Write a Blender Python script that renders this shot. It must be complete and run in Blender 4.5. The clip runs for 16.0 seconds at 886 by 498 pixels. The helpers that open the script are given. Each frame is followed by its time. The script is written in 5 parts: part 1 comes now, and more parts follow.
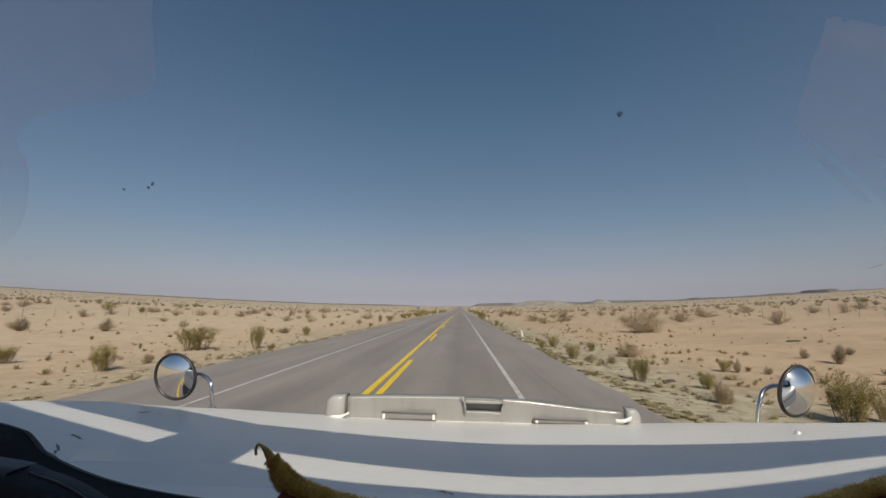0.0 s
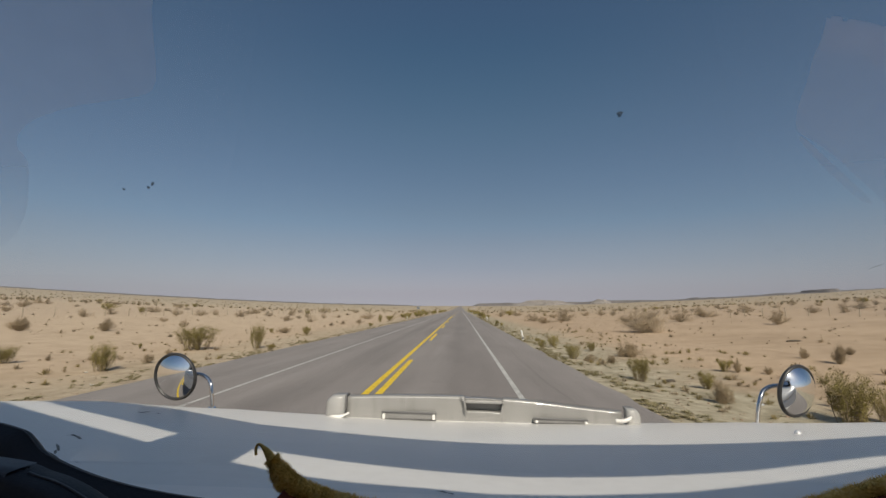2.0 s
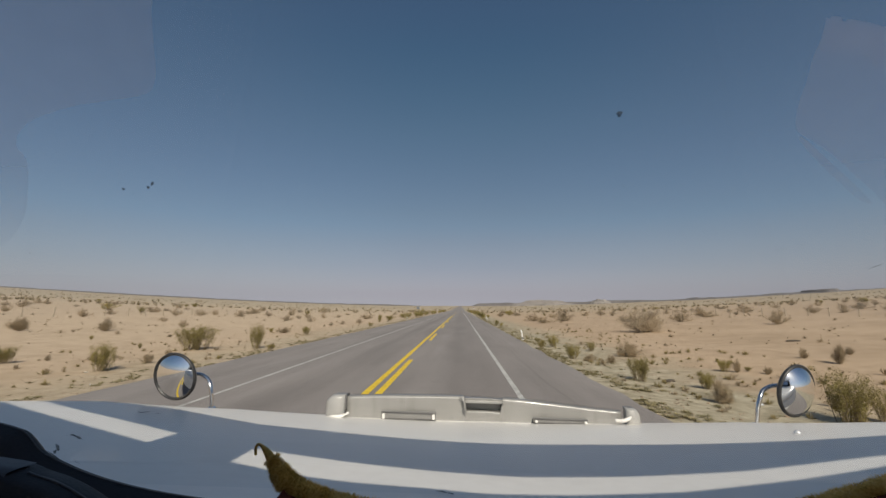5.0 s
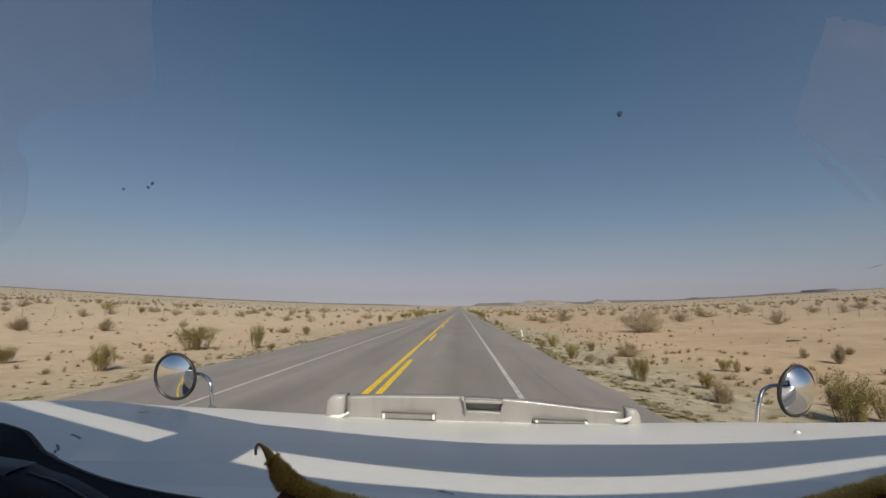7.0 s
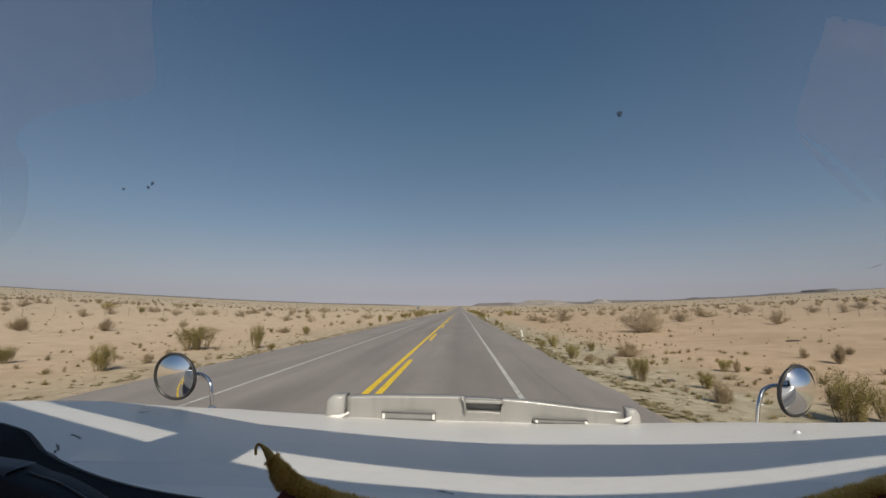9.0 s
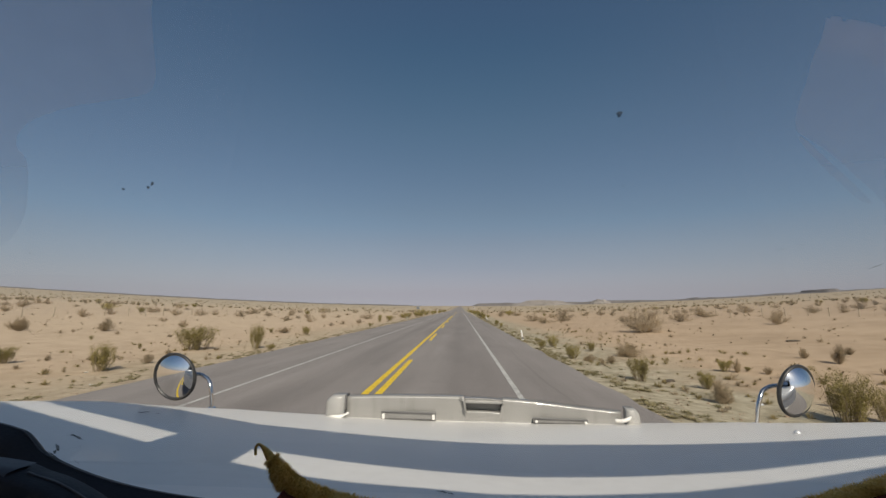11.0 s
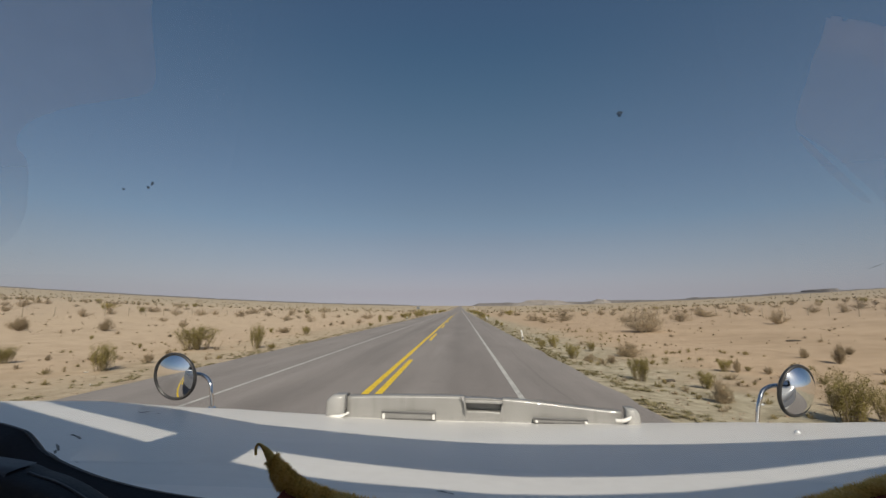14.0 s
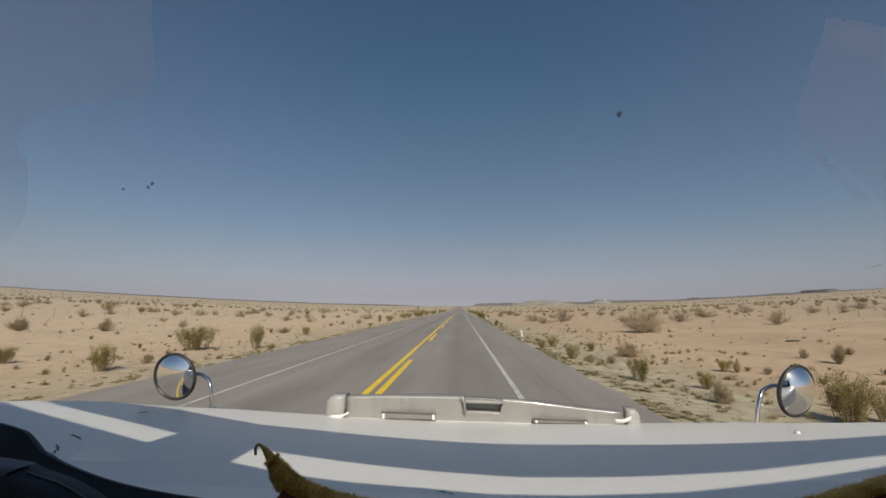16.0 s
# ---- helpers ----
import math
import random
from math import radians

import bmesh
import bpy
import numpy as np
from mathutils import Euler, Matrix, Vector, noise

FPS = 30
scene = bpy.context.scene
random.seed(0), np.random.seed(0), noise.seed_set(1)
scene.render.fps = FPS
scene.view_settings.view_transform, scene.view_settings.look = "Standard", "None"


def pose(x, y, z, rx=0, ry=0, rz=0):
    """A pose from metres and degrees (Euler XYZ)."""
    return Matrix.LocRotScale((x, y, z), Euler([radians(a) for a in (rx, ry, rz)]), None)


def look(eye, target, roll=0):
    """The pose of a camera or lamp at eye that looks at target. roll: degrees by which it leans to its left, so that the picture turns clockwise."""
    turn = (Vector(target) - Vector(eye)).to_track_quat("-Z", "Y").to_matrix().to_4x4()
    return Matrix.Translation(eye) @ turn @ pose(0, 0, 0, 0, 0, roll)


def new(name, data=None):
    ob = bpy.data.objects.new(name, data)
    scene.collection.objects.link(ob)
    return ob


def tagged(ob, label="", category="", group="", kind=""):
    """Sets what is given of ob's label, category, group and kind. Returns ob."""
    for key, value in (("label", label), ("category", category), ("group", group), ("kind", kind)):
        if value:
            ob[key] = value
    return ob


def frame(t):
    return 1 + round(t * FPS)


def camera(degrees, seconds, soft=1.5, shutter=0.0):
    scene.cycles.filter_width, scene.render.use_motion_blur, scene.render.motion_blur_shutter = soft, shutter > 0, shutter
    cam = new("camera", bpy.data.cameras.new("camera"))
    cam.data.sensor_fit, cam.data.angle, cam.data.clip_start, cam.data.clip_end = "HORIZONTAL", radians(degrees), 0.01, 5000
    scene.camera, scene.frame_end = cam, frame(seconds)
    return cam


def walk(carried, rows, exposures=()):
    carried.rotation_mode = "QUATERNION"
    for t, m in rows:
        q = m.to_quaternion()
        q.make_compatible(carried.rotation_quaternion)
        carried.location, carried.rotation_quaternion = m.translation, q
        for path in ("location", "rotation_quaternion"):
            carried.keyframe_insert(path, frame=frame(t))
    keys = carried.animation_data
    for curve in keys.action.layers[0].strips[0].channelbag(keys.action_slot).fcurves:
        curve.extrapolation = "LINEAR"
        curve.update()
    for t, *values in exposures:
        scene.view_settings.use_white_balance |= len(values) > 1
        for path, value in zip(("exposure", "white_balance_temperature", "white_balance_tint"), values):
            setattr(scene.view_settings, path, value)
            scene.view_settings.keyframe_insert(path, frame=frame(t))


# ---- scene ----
# The camera is fixed on the dashboard of a truck on a straight desert road and trembles a little with it.
EYE = 2.05
cam = camera(92.0, 16.0)
walk(cam, [(t, pose(0, 0, EYE, 97.9 + p, r, 2.34 + y)) for t, p, r, y in (
    (0.0, 0.03, 0.0, 0.02), (0.5, 0.0, 0.02, -0.02), (1.0, 0.03, 0.0, 0.0), (1.5, 0.0, 0.01, -0.02), (2.0, 0.02, 0.0, 0.02),
    (2.5, -0.02, 0.01, -0.02), (3.0, -0.03, 0.0, 0.02), (3.5, -0.02, 0.02, 0.02), (4.0, 0.02, 0.0, -0.02), (6.5, -0.01, 0.0, 0.0),
    (7.0, 0.0, 0.0, 0.0), (7.5, -0.03, 0.02, 0.03), (8.0, 0.0, 0.0, 0.02), (8.5, 0.0, 0.01, -0.01), (9.0, 0.0, 0.0, 0.0),
    (11.5, 0.02, 0.0, -0.02), (12.0, -0.02, 0.01, 0.0), (12.5, -0.02, 0.0, 0.03), (13.0, 0.0, 0.01, -0.01), (13.5, 0.0, 0.0, 0.0),
    (14.0, 0.0, 0.01, 0.0), (14.5, -0.02, 0.0, -0.02), (15.0, 0.02, 0.01, 0.0), (15.5, -0.04, 0.0, 0.02), (16.0, 0.02, 0.0, -0.02))], [(0.0, 0.08, 6850, 10), (16.0, 0.08, 6850, 10)])

# ---- daylight ----
SUN_TURN, SUN_HIGH = 12.0, 40.0  # degrees to the right of straight behind, and above the horizon
to_sun = Vector((math.sin(radians(SUN_TURN)) * math.cos(radians(SUN_HIGH)), -math.cos(radians(SUN_TURN)) * math.cos(radians(SUN_HIGH)), math.sin(radians(SUN_HIGH))))
world = bpy.data.worlds.new("sky")
scene.world = world
world.use_nodes = True
wt = world.node_tree
sky = wt.nodes.new("ShaderNodeTexSky")
sky.sky_type, sky.sun_disc = "NISHITA", False
sky.sun_elevation, sky.sun_rotation = radians(SUN_HIGH), radians(180 - SUN_TURN)
sky.air_density, sky.dust_density, sky.ozone_density = 1.0, 0.9, 2.4
# dust greys the bright low sky
haze, lum, rng, dust = wt.nodes.new("ShaderNodeMix"), wt.nodes.new("ShaderNodeRGBToBW"), wt.nodes.new("ShaderNodeMapRange"), wt.nodes.new("ShaderNodeMix")
haze.data_type = dust.data_type = "RGBA"
dust.blend_type, dust.inputs[0].default_value = "MULTIPLY", 1.0
dust.inputs[7].default_value = (0.88, 0.87, 1.06, 1)
rng.inputs["From Min"].default_value, rng.inputs["From Max"].default_value, rng.inputs["To Max"].default_value = 0.19, 0.03, 0.75
wt.links.new(sky.outputs[0], lum.inputs[0])
even = wt.nodes.new("ShaderNodeMapRange")  # scattered light evens out the dust's brightness
even.clamp = False
for k, v in enumerate((0.0, 10.0, 2.5, 7.5)):
    even.inputs[k + 1].default_value = v
wt.links.new(lum.outputs[0], even.inputs[0])
wt.links.new(even.outputs[0], dust.inputs[6])
wt.links.new(rng.outputs[0], haze.inputs[0])
wt.links.new(sky.outputs[0], haze.inputs[6])
wt.links.new(dust.outputs[2], haze.inputs[7])
# the lowest sky keeps the brightness of the air just above the horizon; a colour ramp tints the sky by height
way, split, floor_z, join = wt.nodes.new("ShaderNodeTexCoord"), wt.nodes.new("ShaderNodeSeparateXYZ"), wt.nodes.new("ShaderNodeMath"), wt.nodes.new("ShaderNodeCombineXYZ")
floor_z.operation, floor_z.inputs[1].default_value = "MAXIMUM", 0.035
air, tint = wt.nodes.new("ShaderNodeValToRGB"), wt.nodes.new("ShaderNodeMix")
tint.data_type, tint.blend_type, tint.inputs[0].default_value = "RGBA", "MULTIPLY", 1.0
el = air.color_ramp.elements
# the ramp's overhead end, out of view, is raised to warm the hood's shade
el[0].color, el[1].color = (1.02, 1.0, 1.03, 1), (1.4, 1.28, 1.12, 1)
for at, colour in ((0.057, (0.925, 0.89, 0.95)), (0.09, (0.865, 0.83, 0.885)), (0.15, (0.87, 0.81, 0.81)), (0.217, (0.895, 0.84, 0.80)), (0.309, (0.89, 0.89, 0.85)),
                   (0.395, (0.87, 0.945, 0.895)), (0.474, (0.81, 0.955, 0.925)), (0.545, (0.76, 0.945, 0.95)), (0.62, (0.80, 0.95, 0.98))):
    el.new(at).color = (*colour, 1)
wt.links.new(way.outputs["Generated"], split.inputs[0])
wt.links.new(split.outputs[2], floor_z.inputs[0])
for k, socket in enumerate((split.outputs[0], split.outputs[1], floor_z.outputs[0])):
    wt.links.new(socket, join.inputs[k])
wt.links.new(join.outputs[0], sky.inputs[0])
wt.links.new(split.outputs[2], air.inputs[0])
wt.links.new(split.outputs[2], rng.inputs[0])
# the tint fades from opposite the sun to both sides and sunwards, so unseen sky adds warm light
aside, behind, toward, fade = wt.nodes.new("ShaderNodeMath"), wt.nodes.new("ShaderNodeMath"), wt.nodes.new("ShaderNodeMath"), wt.nodes.new("ShaderNodeMapRange")
aside.operation, behind.operation, toward.operation = "ABSOLUTE", "MINIMUM", "SUBTRACT"
behind.inputs[1].default_value = 0.0
for k, v in enumerate((0.1, 0.75, 1.0, 0.25)):
    fade.inputs[k + 1].default_value = v
wt.links.new(split.outputs[0], aside.inputs[0])
wt.links.new(split.outputs[1], behind.inputs[0])
wt.links.new(aside.outputs[0], toward.inputs[0])
wt.links.new(behind.outputs[0], toward.inputs[1])
wt.links.new(toward.outputs[0], fade.inputs[0])
wt.links.new(fade.outputs[0], tint.inputs[0])
wt.links.new(haze.outputs[2], tint.inputs[6])
wt.links.new(air.outputs[0], tint.inputs[7])
wt.links.new(tint.outputs[2], wt.nodes["Background"].inputs[0])
wt.nodes["Background"].inputs[1].default_value = 0.072
sun = new("sun", bpy.data.lights.new("sun", "SUN"))
sun.data.energy, sun.data.angle, sun.data.color = 4.25, radians(0.5), (1.0, 0.93, 0.82)
sun.matrix_world = look(to_sun * 50, (0, 0, 0))


# ---- materials ----
def material(name, colours, scale=4.0, rough=0.8, metal=0.0, bump=0.0, fine=None, coat=0.0, detail=6.0, each=0.0, stretch=None, thin=0.0, coat_rough=0.08):
    """Colour from two scales of noise between the given colours, with relief. each: how far single objects differ."""
    m = bpy.data.materials.new(name)
    m.use_nodes = True
    t, n = m.node_tree, m.node_tree.nodes
    b = n["Principled BSDF"]
    co = n.new("ShaderNodeTexCoord")
    at = co.outputs["Object"]
    if stretch:
        mp = n.new("ShaderNodeMapping")
        mp.inputs["Scale"].default_value = stretch
        t.links.new(at, mp.inputs[0])
        at = mp.outputs[0]
    big, small = n.new("ShaderNodeTexNoise"), n.new("ShaderNodeTexNoise")
    for node, s in ((big, scale), (small, fine or scale * 14)):
        node.inputs["Scale"].default_value, node.inputs["Detail"].default_value = s, detail
        t.links.new(at, node.inputs["Vector"])
    mix = n.new("ShaderNodeMix")
    mix.inputs[0].default_value = 0.45
    t.links.new(big.outputs[0], mix.inputs[2])
    t.links.new(small.outputs[0], mix.inputs[3])
    ramp = n.new("ShaderNodeValToRGB")
    el = ramp.color_ramp.elements
    el[0].position, el[1].position = 0.36, 0.64
    el[0].color, el[-1].color = (*colours[0], 1), (*colours[-1], 1)
    for k, c in enumerate(colours[1:-1]):
        e = el.new(0.36 + 0.28 * (k + 1) / (len(colours) - 1))
        e.color = (*c, 1)
    t.links.new(mix.outputs[0], ramp.inputs[0])
    out = ramp.outputs[0]
    if each:
        info, hsv, mr = n.new("ShaderNodeObjectInfo"), n.new("ShaderNodeHueSaturation"), n.new("ShaderNodeMapRange")
        mr.inputs["To Min"].default_value, mr.inputs["To Max"].default_value = 1 - each, 1 + each
        t.links.new(info.outputs["Random"], mr.inputs[0])
        t.links.new(mr.outputs[0], hsv.inputs["Value"])
        t.links.new(out, hsv.inputs["Color"])
        out = hsv.outputs[0]
    t.links.new(out, b.inputs["Base Color"])
    b.inputs["Roughness"].default_value, b.inputs["Metallic"].default_value = rough, metal
    b.inputs["Coat Weight"].default_value = coat
    b.inputs["Coat Roughness"].default_value = coat_rough
    if thin:  # light comes through thin leaves and twigs
        tr, mx = n.new("ShaderNodeBsdfTranslucent"), n.new("ShaderNodeMixShader")
        mx.inputs[0].default_value = thin
        t.links.new(out, tr.inputs[0])
        t.links.new(b.outputs[0], mx.inputs[1])
        t.links.new(tr.outputs[0], mx.inputs[2])
        t.links.new(mx.outputs[0], n["Material Output"].inputs[0])
    if bump:
        bp = n.new("ShaderNodeBump")
        bp.inputs["Strength"].default_value, bp.inputs["Distance"].default_value = 0.6, bump
        t.links.new(small.outputs[0], bp.inputs["Height"])
        t.links.new(bp.outputs[0], b.inputs["Normal"])
    return m


def ground_material():
    """Pinkish sand, paler and greener gravel on the verges beside the road, with dry darker patches."""
    m = material("desert_sand", [(0.385, 0.278, 0.178), (0.442, 0.321, 0.209), (0.50, 0.368, 0.245)], 0.12, 0.95, bump=0.03, fine=2.2)
    t, n = m.node_tree, m.node_tree.nodes
    b = n["Principled BSDF"]
    first = b.inputs["Base Color"].links[0].from_socket
    co, sep = n.new("ShaderNodeTexCoord"), n.new("ShaderNodeSeparateXYZ")
    t.links.new(co.outputs["Object"], sep.inputs[0])
    wob = n.new("ShaderNodeTexNoise")
    wob.inputs["Scale"].default_value, wob.inputs["Detail"].default_value = 0.35, 8
    t.links.new(co.outputs["Object"], wob.inputs["Vector"])

    def calc(op, a, c):
        k = n.new("ShaderNodeMath")
        k.operation = op
        for i, v in enumerate((a, c)):
            if isinstance(v, (int, float)):
                k.inputs[i].default_value = v
            else:
                t.links.new(v, k.inputs[i])
        return k.outputs[0]

    away = calc("ABSOLUTE", calc("ADD", sep.outputs[0], 2.65), 0)  # from the road's middle line
    away = calc("ADD", away, calc("MULTIPLY", calc("SUBTRACT", wob.outputs[0], 0.5), 7.0))
    mr = n.new("ShaderNodeMapRange")
    mr.inputs["From Min"].default_value, mr.inputs["From Max"].default_value = 9.0, 12.5
    mr.inputs["To Min"].default_value, mr.inputs["To Max"].default_value = 0.92, 0.0
    t.links.new(away, mr.inputs[0])
    verge = n.new("ShaderNodeTexNoise")
    verge.inputs["Scale"].default_value, verge.inputs["Detail"].default_value = 3.0, 10
    t.links.new(co.outputs["Object"], verge.inputs["Vector"])
    vr = n.new("ShaderNodeValToRGB")
    vr.color_ramp.elements[0].position, vr.color_ramp.elements[1].position = 0.38, 0.62
    vr.color_ramp.elements[0].color, vr.color_ramp.elements[1].color = (0.275, 0.24, 0.16, 1), (0.44, 0.39, 0.28, 1)
    t.links.new(verge.outputs[0], vr.inputs[0])
    mix = n.new("ShaderNodeMix")
    mix.data_type = "RGBA"
    side = n.new("ShaderNodeMapRange")  # greener and more gravelly on one side of the road
    side.inputs["From Min"].default_value, side.inputs["From Max"].default_value, side.inputs["To Min"].default_value = -8.0, 0.0, 0.5
    t.links.new(sep.outputs[0], side.inputs[0])
    t.links.new(calc("MULTIPLY", mr.outputs[0], side.outputs[0]), mix.inputs[0])
    t.links.new(first, mix.inputs[6])
    t.links.new(vr.outputs[0], mix.inputs[7])
    pale, pr = n.new("ShaderNodeMix"), n.new("ShaderNodeMapRange")
    pale.data_type = "RGBA"
    pr.inputs["From Min"].default_value, pr.inputs["From Max"].default_value = 2.0, -26.0
    pr.inputs["To Max"].default_value = 0.55
    t.links.new(sep.outputs[0], pr.inputs[0])
    t.links.new(pr.outputs[0], pale.inputs[0])
    t.links.new(first, pale.inputs[6])
    pale.inputs[7].default_value = (0.56, 0.44, 0.31, 1)
    t.links.new(pale.outputs[2], mix.inputs[6])
    blot, br = n.new("ShaderNodeTexNoise"), n.new("ShaderNodeValToRGB")
    blot.inputs["Scale"].default_value, blot.inputs["Detail"].default_value, blot.inputs["Distortion"].default_value = 0.9, 9, 0.6
    t.links.new(co.outputs["Object"], blot.inputs["Vector"])
    br.color_ramp.elements[0].position, br.color_ramp.elements[1].position = 0.36, 0.56
    br.color_ramp.elements[0].color, br.color_ramp.elements[1].color = (0.80, 0.79, 0.76, 1), (1, 1, 1, 1)
    t.links.new(blot.outputs[0], br.inputs[0])
    mul = n.new("ShaderNodeMix")
    mul.data_type, mul.blend_type = "RGBA", "MULTIPLY"
    mul.inputs[0].default_value = 0.8
    t.links.new(mix.outputs[2], mul.inputs[6])
    t.links.new(br.outputs[0], mul.inputs[7])
    # far off, low grey-green scrub covers the sand
    far, fr, cover = n.new("ShaderNodeVectorMath"), n.new("ShaderNodeMapRange"), n.new("ShaderNodeMix")
    far.operation = "LENGTH"
    t.links.new(co.outputs["Object"], far.inputs[0])
    reach = calc("ADD", far.outputs["Value"], calc("MULTIPLY", calc("SUBTRACT", wob.outputs[0], 0.5), 260.0))
    fr.inputs["From Min"].default_value, fr.inputs["From Max"].default_value, fr.inputs["To Max"].default_value = 90.0, 520.0, 0.6
    t.links.new(reach, fr.inputs[0])
    cover.data_type = "RGBA"
    t.links.new(fr.outputs[0], cover.inputs[0])
    t.links.new(mul.outputs[2], cover.inputs[6])
    cover.inputs[7].default_value = (0.325, 0.285, 0.20, 1)
    t.links.new(cover.outputs[2], b.inputs["Base Color"])
    return m


SAND = ground_material()


def road_material():
    """Worn asphalt: drawn-out streaks, oily lane middles, pale wheel paths, a wandering seam and fine cracks in the shoulders."""
    m = material("worn_asphalt", [(0.192, 0.170, 0.155), (0.227, 0.203, 0.187), (0.262, 0.237, 0.219)], 0.9, 0.85, bump=0.004, fine=60, stretch=(1, 0.03, 1))
    t, n = m.node_tree, m.node_tree.nodes
    b = n["Principled BSDF"]
    first = b.inputs["Base Color"].links[0].from_socket
    co, sep = n.new("ShaderNodeTexCoord"), n.new("ShaderNodeSeparateXYZ")
    t.links.new(co.outputs["Object"], sep.inputs[0])

    def noise_of(scale, detail, stretch):
        mp, ns = n.new("ShaderNodeMapping"), n.new("ShaderNodeTexNoise")
        mp.inputs["Scale"].default_value = stretch
        ns.inputs["Scale"].default_value, ns.inputs["Detail"].default_value = scale, detail
        t.links.new(co.outputs["Object"], mp.inputs[0])
        t.links.new(mp.outputs[0], ns.inputs["Vector"])
        return ns.outputs[0]

    def calc(op, a, c=0.0):
        k = n.new("ShaderNodeMath")
        k.operation = op
        for i, v in enumerate((a, c)):
            if isinstance(v, (int, float)):
                k.inputs[i].default_value = v
            else:
                t.links.new(v, k.inputs[i])
        return k.outputs[0]

    sway = calc("MULTIPLY", calc("SUBTRACT", noise_of(0.5, 4, (1, 0.35, 1)), 0.5), 0.5)
    x = calc("ADD", sep.outputs[0], sway)

    def band(at, wide, amount):
        """A soft lengthwise band about x = at, as a factor below or above one."""
        d = calc("DIVIDE", calc("SUBTRACT", x, at), wide)
        return calc("MULTIPLY", calc("POWER", 2.718, calc("MULTIPLY", calc("MULTIPLY", d, d), -1.0)), amount)

    shade = calc("ADD", 1.0, band(-4.1, 0.45, -0.13))
    for at, wide, amount in ((0.05, 0.75, -0.10), (-5.0, 0.3, 0.04), (-1.2, 0.3, 0.04), (2.9, 0.9, 0.05), (-7.4, 0.9, 0.05), (2.42, 0.03, -0.16), (-6.9, 0.03, -0.12)):
        shade = calc("ADD", shade, band(at, wide, amount))
    # patches of older and newer surface
    old = n.new("ShaderNodeMapRange")
    old.inputs["From Min"].default_value, old.inputs["From Max"].default_value = 0.35, 0.68
    old.inputs["To Min"].default_value, old.inputs["To Max"].default_value = 0.9, 1.1
    t.links.new(noise_of(0.55, 8, (1, 0.22, 1)), old.inputs[0])
    shade = calc("MULTIPLY", shade, old.outputs[0])
    # cracks
    mp, vor, thin = n.new("ShaderNodeMapping"), n.new("ShaderNodeTexVoronoi"), n.new("ShaderNodeMapRange")
    mp.inputs["Scale"].default_value = (0.9, 0.22, 1)
    vor.feature = "DISTANCE_TO_EDGE"
    vor.inputs["Scale"].default_value = 0.8
    t.links.new(co.outputs["Object"], mp.inputs[0])
    wig, add = n.new("ShaderNodeTexNoise"), n.new("ShaderNodeVectorMath")
    wig.inputs["Scale"].default_value, wig.inputs["Detail"].default_value = 2.5, 6
    t.links.new(mp.outputs[0], wig.inputs["Vector"])
    add.operation = "ADD"
    t.links.new(mp.outputs[0], add.inputs[0])
    t.links.new(wig.outputs[1], add.inputs[1])
    t.links.new(add.outputs[0], vor.inputs["Vector"])
    thin.inputs["From Min"].default_value, thin.inputs["From Max"].default_value, thin.inputs["To Min"].default_value = 0.003, 0.012, 0.87
    t.links.new(vor.outputs["Distance"], thin.inputs[0])
    shade = calc("MULTIPLY", shade, thin.outputs[0])
    mul = n.new("ShaderNodeMix")
    mul.data_type, mul.blend_type, mul.inputs[0].default_value = "RGBA", "MULTIPLY", 1.0
    t.links.new(first, mul.inputs[6])
    t.links.new(shade, mul.inputs[7])
    t.links.new(mul.outputs[2], b.inputs["Base Color"])
    return m


ASPHALT = road_material()
YELLOW = material("worn_yellow_road_paint", [(0.46, 0.32, 0.06), (0.72, 0.49, 0.025), (0.80, 0.55, 0.03)], 3, 0.7, fine=40)
ROADWHITE = material("worn_white_road_paint", [(0.25, 0.24, 0.22), (0.46, 0.45, 0.42), (0.55, 0.54, 0.5)], 2.5, 0.7, fine=40)
PAINT = material("white_truck_paint", [(0.70, 0.68, 0.64), (0.74, 0.72, 0.68), (0.77, 0.75, 0.71)], 2.5, 0.42, coat=0.32, fine=30, coat_rough=0.22)
PLASTIC = material("milky_grey_plastic", [(0.205, 0.20, 0.188), (0.245, 0.24, 0.228), (0.27, 0.265, 0.252)], 9, 0.34, coat=0.3, fine=46, stretch=(1, 1, 0.14))
PLASTIC_PALE = material("pale_grey_plastic", [(0.30, 0.295, 0.28), (0.36, 0.353, 0.338)], 9, 0.36, coat=0.3, fine=46)
PLASTIC_MID = material("grey_plastic", [(0.19, 0.187, 0.18), (0.24, 0.236, 0.226)], 12, 0.45)
# glossy white for the bead that stands in for a glint
GLINT_BEAD = material("polished_glint_bead", [(0.75, 0.75, 0.74), (0.8, 0.8, 0.79)], 20, 0.16, metal=0.4, coat=1.0)
PLASTIC_DARK = material("dark_grey_plastic", [(0.10, 0.10, 0.10), (0.16, 0.155, 0.15)], 12, 0.5)
CHROME = material("chrome", [(0.60, 0.60, 0.60), (0.72, 0.72, 0.72)], 20, 0.12, metal=1.0)
MIRROR = material("mirror_glass", [(0.82, 0.84, 0.86), (0.88, 0.89, 0.9)], 8, 0.02, metal=1.0)
RUBBER = material("black_rubber", [(0.012, 0.012, 0.013), (0.03, 0.03, 0.03)], 9, 0.65)
RIM = material("dark_grey_rim", [(0.02, 0.02, 0.021), (0.045, 0.044, 0.043)], 20, 0.4)
DASH = material("black_dashboard_vinyl", [(0.006, 0.005, 0.007), (0.014, 0.012, 0.016)], 14, 0.55, bump=0.001, fine=300)
